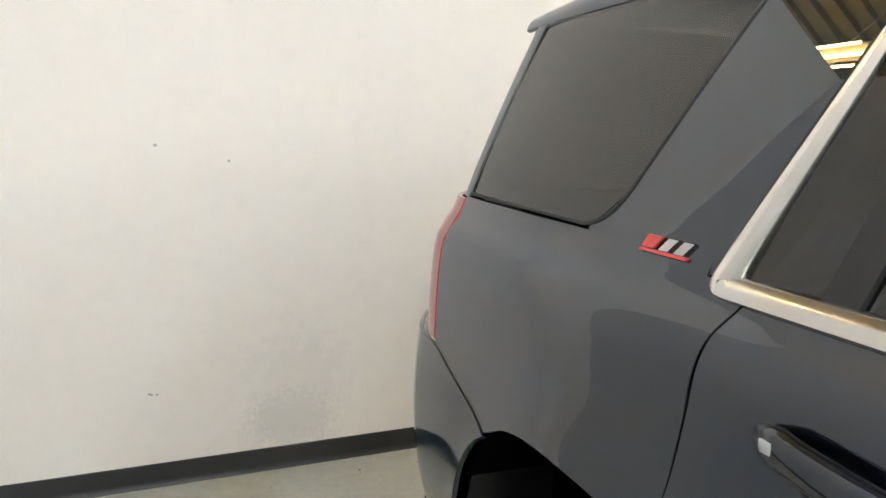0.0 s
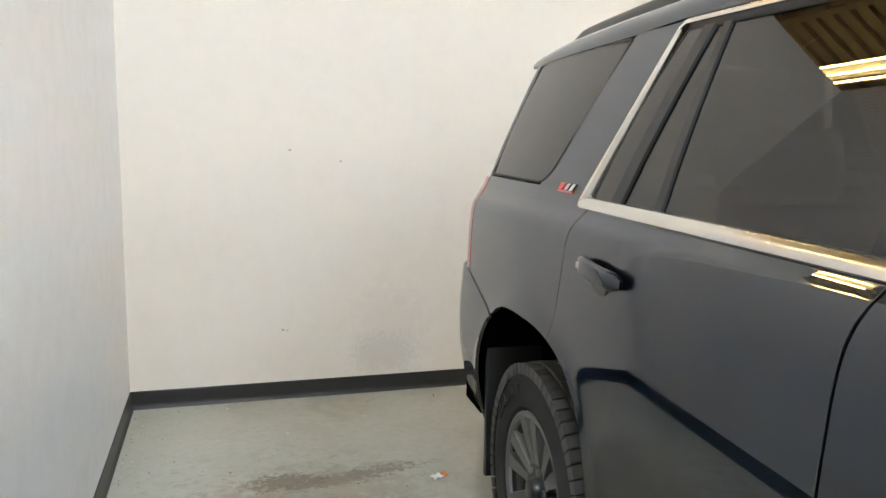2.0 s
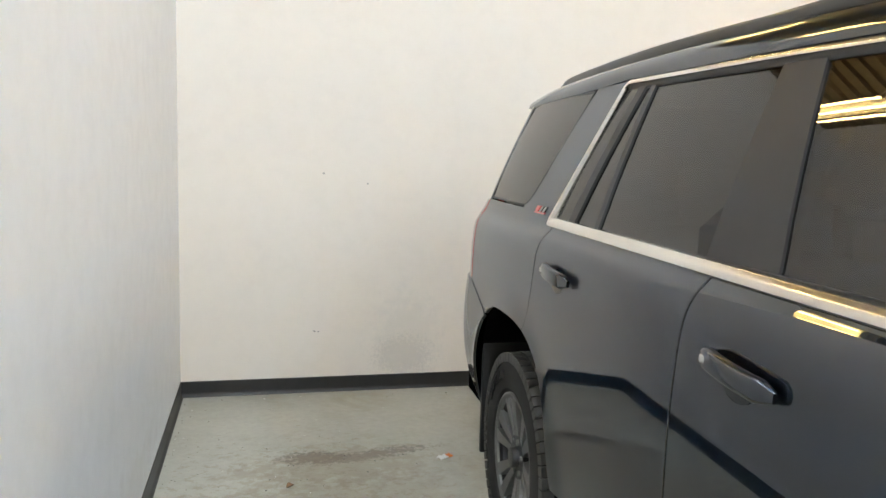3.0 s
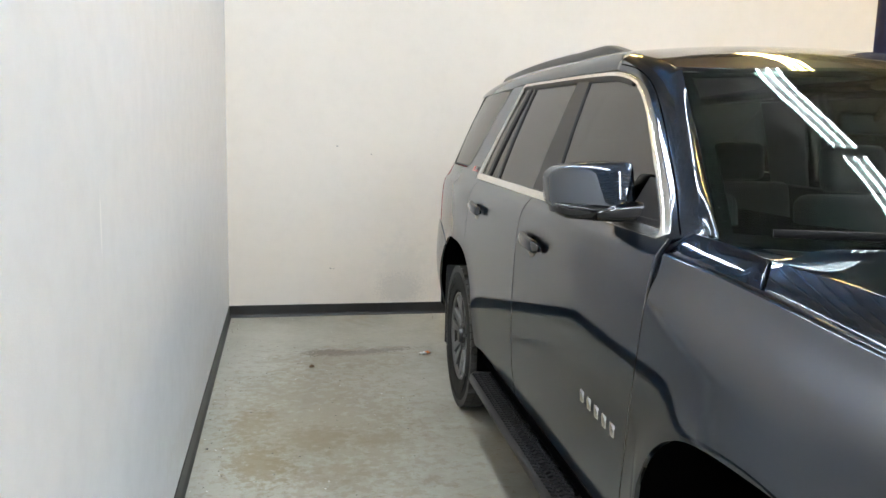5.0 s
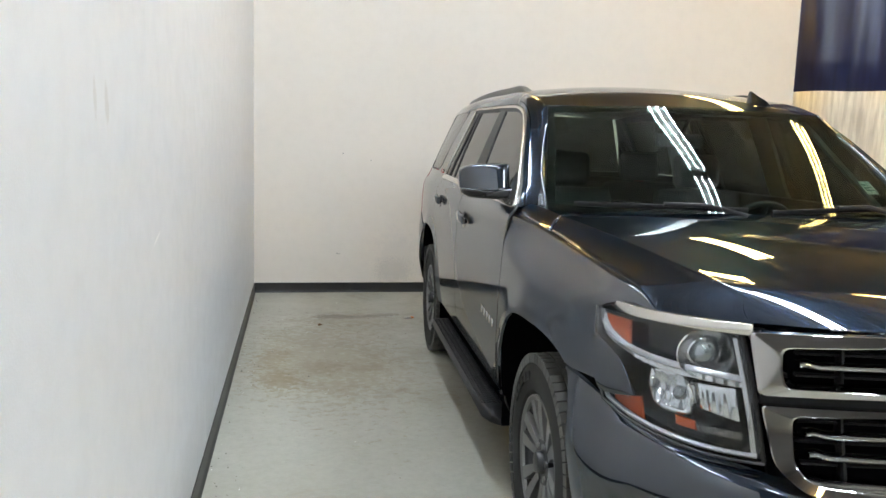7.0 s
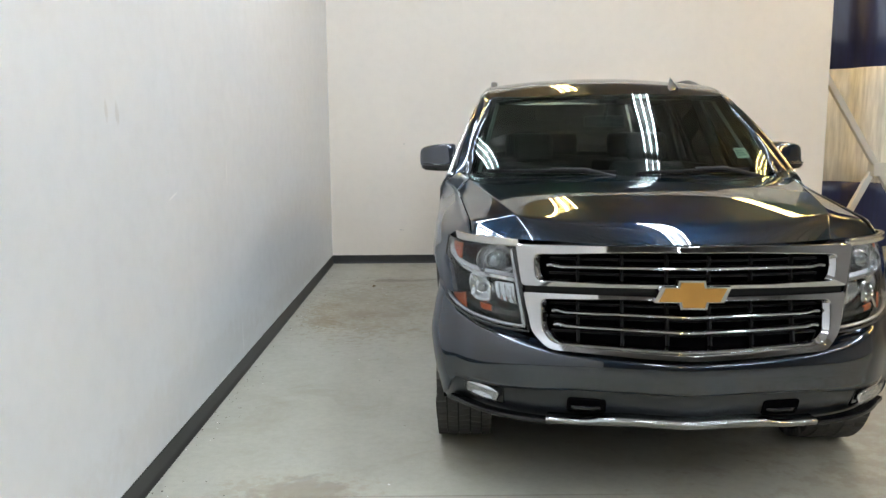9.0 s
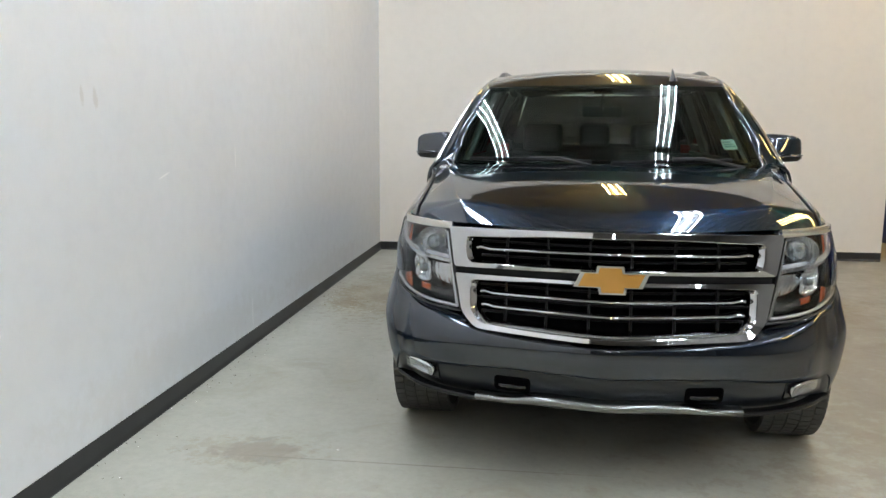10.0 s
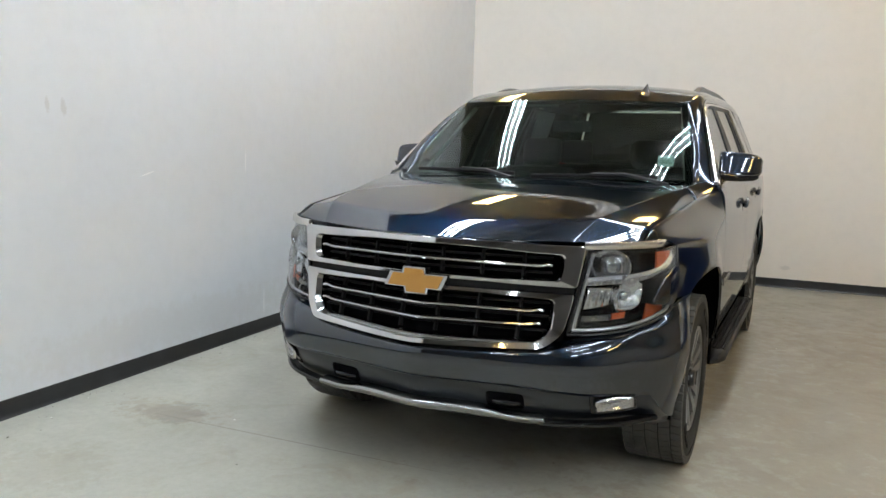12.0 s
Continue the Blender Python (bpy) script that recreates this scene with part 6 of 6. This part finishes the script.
def make_cabin():
    for x in (-0.40, 0.40):
        make_seat(x, 1.62, 0.52)
    for x in (-0.42, 0.42):
        make_seat(x, 2.55, 0.54)
    make_seat(0.0, 3.35, 1.15)

    def dash(u, v):
        t = 2 * u - 1
        a = lerp(0, 1, v)
        return (t * 0.83, lerp(0.42 - 0.05 * (1 - t * t), 0.98, min(a * 1.5, 1)) + 0.03 * max(0, a - 0.67), 1.205 + 0.030 * math.sin(math.pi * min(a * 1.5, 1)) - 0.75 * max(0, a - 0.67))
    sheet("dashboard", dash, 20, 18, M_CABIN, car, inward=(0, 0.9, 0.4), label="black dashboard")
    wheel = new("steering_wheel")
    under(wheel, car, "black steering wheel")
    c, tilt = Vector((0.40, 1.10, 1.13)), pose(0, 0, 0, -62)
    ring = [c + tilt @ Vector((0.185 * math.cos(a), 0.185 * math.sin(a), 0)) for a in steps(0, 2 * math.pi * 39 / 40, 40)]
    sweep("rim", ring, round_section(0.028, 0.028, 0.012, 3), M_CABIN, wheel, closed=True, up=tuple(tilt @ Vector((0, 0, 1))))
    for a in (0, 180, 270):
        q = c + tilt @ Vector((0.18 * math.cos(radians(a)), 0.18 * math.sin(radians(a)), 0))
        part("spoke", cyl_bm(c, q, 0.016, seg=8), M_CABIN, wheel)
    part("hub_pad", cyl_bm(c - tilt @ Vector((0, 0, 0.03)), c + tilt @ Vector((0, 0, 0.03)), 0.075, 0.065, 20, bevel=0.01), M_CABIN, wheel)
    mir = new("interior_mirror")
    under(mir, car, "black rear-view mirror")
    part("housing", box_bm(-0.125, 0.125, 1.185, 1.215, 1.555, 1.625, 0.012, 3), M_CABIN, mir)
    part("stalk", cyl_bm((0, 1.185, 1.60), (0, 1.09, 1.715), 0.010, seg=8), M_CABIN, mir)
    part("sensor_cover", box_bm(-0.055, 0.055, 1.06, 1.16, 1.695, 1.725, 0.012, 2), M_CABIN, mir)

    def liner(u, v):
        t = 2 * u - 1
        y = lerp(1.18, 3.90, v)
        return (t * 0.67, y, roof_edge(y) - 0.035 + 0.045 * (1 - t * t))
    sheet("headliner", liner, 12, 14, M_HEADLINER, car, thick=0.01, inward=(0, 2.3, 2.6))
    for s in (-1, 1):
        part("sun_visor", box_bm(s * 0.12, s * 0.52, 1.16, 1.34, 1.722, 1.742, 0.008), M_HEADLINER, car)
        # inner door trims
        def trim(u, v):
            z = lerp(0.60, 1.285, v)
            return (side_x(1.5, z) - 0.075, lerp(0.75, 2.50, u), z)
        sheet("door_trim", trim, 12, 6, M_CABIN, car, mirror=s, thick=0.02)

        def rear_trim(u, v):
            z = lerp(1.02, 1.285, v)
            return (side_x(1.5, z) - 0.075, lerp(2.50, 3.75, u), z)
        sheet("door_trim", rear_trim, 12, 6, M_CABIN, car, mirror=s, thick=0.02)

        def ap(u, v):
            z = lerp(1.25, 1.71, v)
            t = (z - 1.25) / 0.46
            return (lerp(0.815, 0.680, t) + 0.02 * u, lerp(0.64, 1.19, t) + 0.06 * u, z)
        sheet("inner_pillar", ap, 4, 8, M_HEADLINER, car, mirror=s, thick=0.02, inward=(0, 1.6, 1.4))
        def bp(u, v):
            z = lerp(1.25, 1.75, v)
            return (profile(z) - 0.045, lerp(1.66, 1.84, u), z)
        sheet("inner_pillar", bp, 3, 6, M_HEADLINER, car, mirror=s, thick=0.02)
        def cp(u, v):
            z = lerp(1.28, 1.75, v)
            return (profile(z) - 0.045, lerp(2.86 - 0.2 * v, 3.2 - 0.15 * v, u), z)
        sheet("inner_pillar", cp, 3, 6, M_HEADLINER, car, mirror=s, thick=0.02)
    for s in (-1, 1):
        part("rear_trim", box_bm(s * 0.78, s * 0.81, 3.76, 3.99, 0.52, 1.36, 0.008), M_CABIN, car)
    part("tailgate_trim", box_bm(-0.80, 0.80, 4.00, 4.03, 0.52, 1.34, 0.008), M_CABIN, car)
    part("cargo_floor", box_bm(-0.8, 0.8, 0.6, 4.05, 0.50, 0.53), M_CABIN, car)


for s in (-1, 1):
    make_mirror(s)
    make_handle(s, 1.712, 1.475, 1.136)
    make_handle(s, 2.712, 2.482, 1.164)
    make_board(s)
    make_flaps(s)
    make_rail(s)
make_antenna()
make_wipers()
make_badges()
make_tail()
make_cabin()


# ---- curtain, struts and small things in the bay ----
def make_cloth(name, base, rough):
    m = material(name, base, rough)
    n = noise_tex(m, 3, 4, 0.6, (6, 6, 0.6))
    c = ramp(m, n.outputs[0], [(0.3, tuple(v * 0.75 for v in base)), (0.7, tuple(min(1, v * 1.2) for v in base))])
    wire(m, c.outputs[0], shader(m).inputs["Base Color"])
    return m


M_NAVY = make_cloth("navy_vinyl", (0.012, 0.02, 0.085), 0.28)
M_CREAM = make_cloth("cream_vinyl", (0.78, 0.77, 0.72), 0.35)


def make_curtain():
    cur = new("shop_curtain")
    cur.matrix_world = pose(5.95, 1.75, 0)
    tagged(cur, "pleated vinyl curtain in navy and cream bands", "curtain")
    ang = radians(-38)
    ca, sa = math.cos(ang), math.sin(ang)

    def pt(t, z):
        d = lerp(0.0, 5.2, t)
        fold = 0.075 * math.sin(d * 9.0 + 0.5 * math.sin(d * 2.3)) + 0.022 * math.sin(d * 21 + 1.3) * (0.6 + 0.4 * math.sin(d * 4))
        fold *= 0.8 + 0.2 * math.sin(z * 2 + d * 3)
        return Vector((d * ca - fold * sa, d * sa + fold * ca, z))
    for nm, z0, z1, mat in (("bottom_band", 0.03, 0.86, M_NAVY), ("middle_band", 0.86, 2.34, M_CREAM), ("top_band", 2.34, 4.3, M_NAVY)):
        sheet(nm, lambda u, v: pt(u, lerp(z0, z1, v)), 240, 6, mat, cur, thick=0.004, lip=0.001, inward=(3, 8, 1), smooth=60)
    part("track", cyl_bm((-0.1, 0.05, 4.32), (5.2 * ca + 0.1, 5.2 * sa, 4.32), 0.025, seg=8), M_PRIMER, cur)


make_curtain()


def make_strut():
    st = new("steel_brace")
    st.matrix_world = pose(5.8, 0.30, 0)
    tagged(st, "pale painted steel brace bolted to the wall end", "brace")
    sec = round_section(0.075, 0.075, 0.012, 3)
    j = Vector((0.80, 0, 1.08))
    sweep("upper_arm", [Vector((0.02, -0.02, 2.30)), j + Vector((0.18, 0, -0.28))], sec, M_PRIMER, st, up=(0, 1, 0))
    sweep("lower_arm", [Vector((0.26, 0.06, 0.0)), j + Vector((0.03, 0.06, 0.06))], sec, M_PRIMER, st, up=(0, 1, 0))
    part("joint_plate", box_bm(0.74, 0.90, -0.05, 0.10, 0.98, 1.14, 0.01), M_PRIMER, st)
    return st


make_strut()


# ---- floor: joint strip, litter ----
def make_strip():
    a, b = Vector((6.38, 0.71, 0.002)), Vector((5.80, -1.05, 0.002))
    ob = sweep("floor_track", [a, b], [(-0.012, -0.004), (0.012, -0.004), (0.010, 0.004), (-0.010, 0.004)], M_PLASTIC, smooth=0)
    tagged(ob, "thin dark metal strip set in the floor", "floor track", kind="structure")


make_strip()


def make_litter():
    rng = random.Random(7)

    def flake(bm, x, y, r, lift=0.0005):
        n = rng.randint(4, 6)
        a0 = rng.random() * 6.28
        low, high = [], []
        for i in range(n):
            a = a0 + 6.283 * i / n
            q = r * rng.uniform(0.5, 1.1)
            px, py = x + q * math.cos(a), y + q * math.sin(a)
            low.append(bm.verts.new((px, py, -0.0002)))
            high.append(bm.verts.new((px, py, lift + r * rng.uniform(0.1, 0.35))))
        bm.faces.new(high)
        for i in range(n):
            bm.faces.new((low[i], low[(i + 1) % n], high[(i + 1) % n], high[i]))

    for label, mat, count, size in (("tiny pale plaster flakes scattered on the floor", M_CHIP, 70, (0.002, 0.005)),
                                    ("tiny dark grit scattered on the floor", M_GRIT, 260, (0.0015, 0.005))):
        bm = bmesh.new()
        for k in range(count):
            c = rng.random()
            if c < 0.45:                              # along the side skirting
                x, y = 0.02 + abs(rng.gauss(0, 0.09)), rng.uniform(-7.5, -0.05)
            elif c < 0.75:                            # dusty patch beside the rear wheel
                x, y = rng.gauss(0.75, 0.3), rng.gauss(-1.9, 0.7)
            elif c < 0.88:                            # along the back skirting
                x, y = rng.uniform(0.05, 5.5), -0.02 - abs(rng.gauss(0, 0.1))
            else:
                x, y = rng.uniform(0.1, 5.0), rng.uniform(-8.0, -0.1)
            flake(bm, max(x, 0.02), min(y, -0.02), rng.uniform(*size) * (1.5 if rng.random() < 0.1 else 1.0))
        ob = bm_object("floor_grit", bm, mat, 0)
        tagged(ob, label, "debris", kind="stuff")
    # crumpled paper scrap with an orange end
    sc = new("paper_scrap")
    sc.matrix_world = pose(1.396, -1.233, 0, 0, 0, 25)
    tagged(sc, "small crumpled white and orange paper scrap on the floor", "litter")
    def scrap(x0, x1):
        return lambda u, v: (lerp(x0, x1, u), lerp(-0.018, 0.018, v) * (1 + 0.2 * math.sin(9 * u)), 0.003 + 0.010 * abs(math.sin(5 * u + 3 * v)))
    sheet("white_end", scrap(-0.04, 0.012), 9, 6, M_CHIP, sc, thick=0.001, lip=0.0003, inward=(0, 0, -1))
    sheet("orange_end", scrap(0.012, 0.040), 7, 6, M_ORANGE, sc, thick=0.001, lip=0.0003, inward=(0, 0, -1))
    lf = sheet("dry_leaf", lambda u, v: (lerp(-0.022, 0.022, u), lerp(-0.012, 0.012, v) * math.sin(math.pi * lerp(0.08, 0.95, u)), 0.0015 + 0.014 * (2 * v - 1)**2 * math.sin(math.pi * u)), 9, 7, M_LEAF, None, thick=0.0008, lip=0.0002, inward=(0, 0, -1))
    lf.matrix_world = pose(0.61, -1.45, 0, 0, 0, 40)
    tagged(lf, "small curled dry brown leaf on the floor", "leaf")
    # chipped plaster above the skirting
    for y, z, r in ((-4.364, 0.103, 0.012), (-1.963, 0.145, 0.016), (-1.99, 0.135, 0.008), (-1.93, 0.138, 0.009)):
        bm = bmesh.new()
        vs = [bm.verts.new((0.0025 if q % 2 else 0.0015, y + r * rng.uniform(0.5, 1.1) * math.cos(6.283 * q / 7), z + r * 0.7 * rng.uniform(0.5, 1.1) * math.sin(6.283 * q / 7))) for q in range(7)]
        bk = [bm.verts.new((-0.001, v.co.y, v.co.z)) for v in vs]
        bm.faces.new(vs)
        for q in range(7):
            bm.faces.new((vs[q], bk[q], bk[(q + 1) % 7], vs[(q + 1) % 7]))
        part("plaster_chip", bm, M_CHIP, bpy.data.objects["wall_side"], "", 0)


M_CHIP = material("white_plaster", (0.80, 0.80, 0.78), 0.8)
M_GRIT = material("dark_grit", (0.05, 0.045, 0.04), 0.8)
M_ORANGE = material("orange_paper", (0.75, 0.22, 0.05), 0.7)
M_LEAF = material("dry_leaf_brown", (0.20, 0.12, 0.06), 0.8)
make_litter()
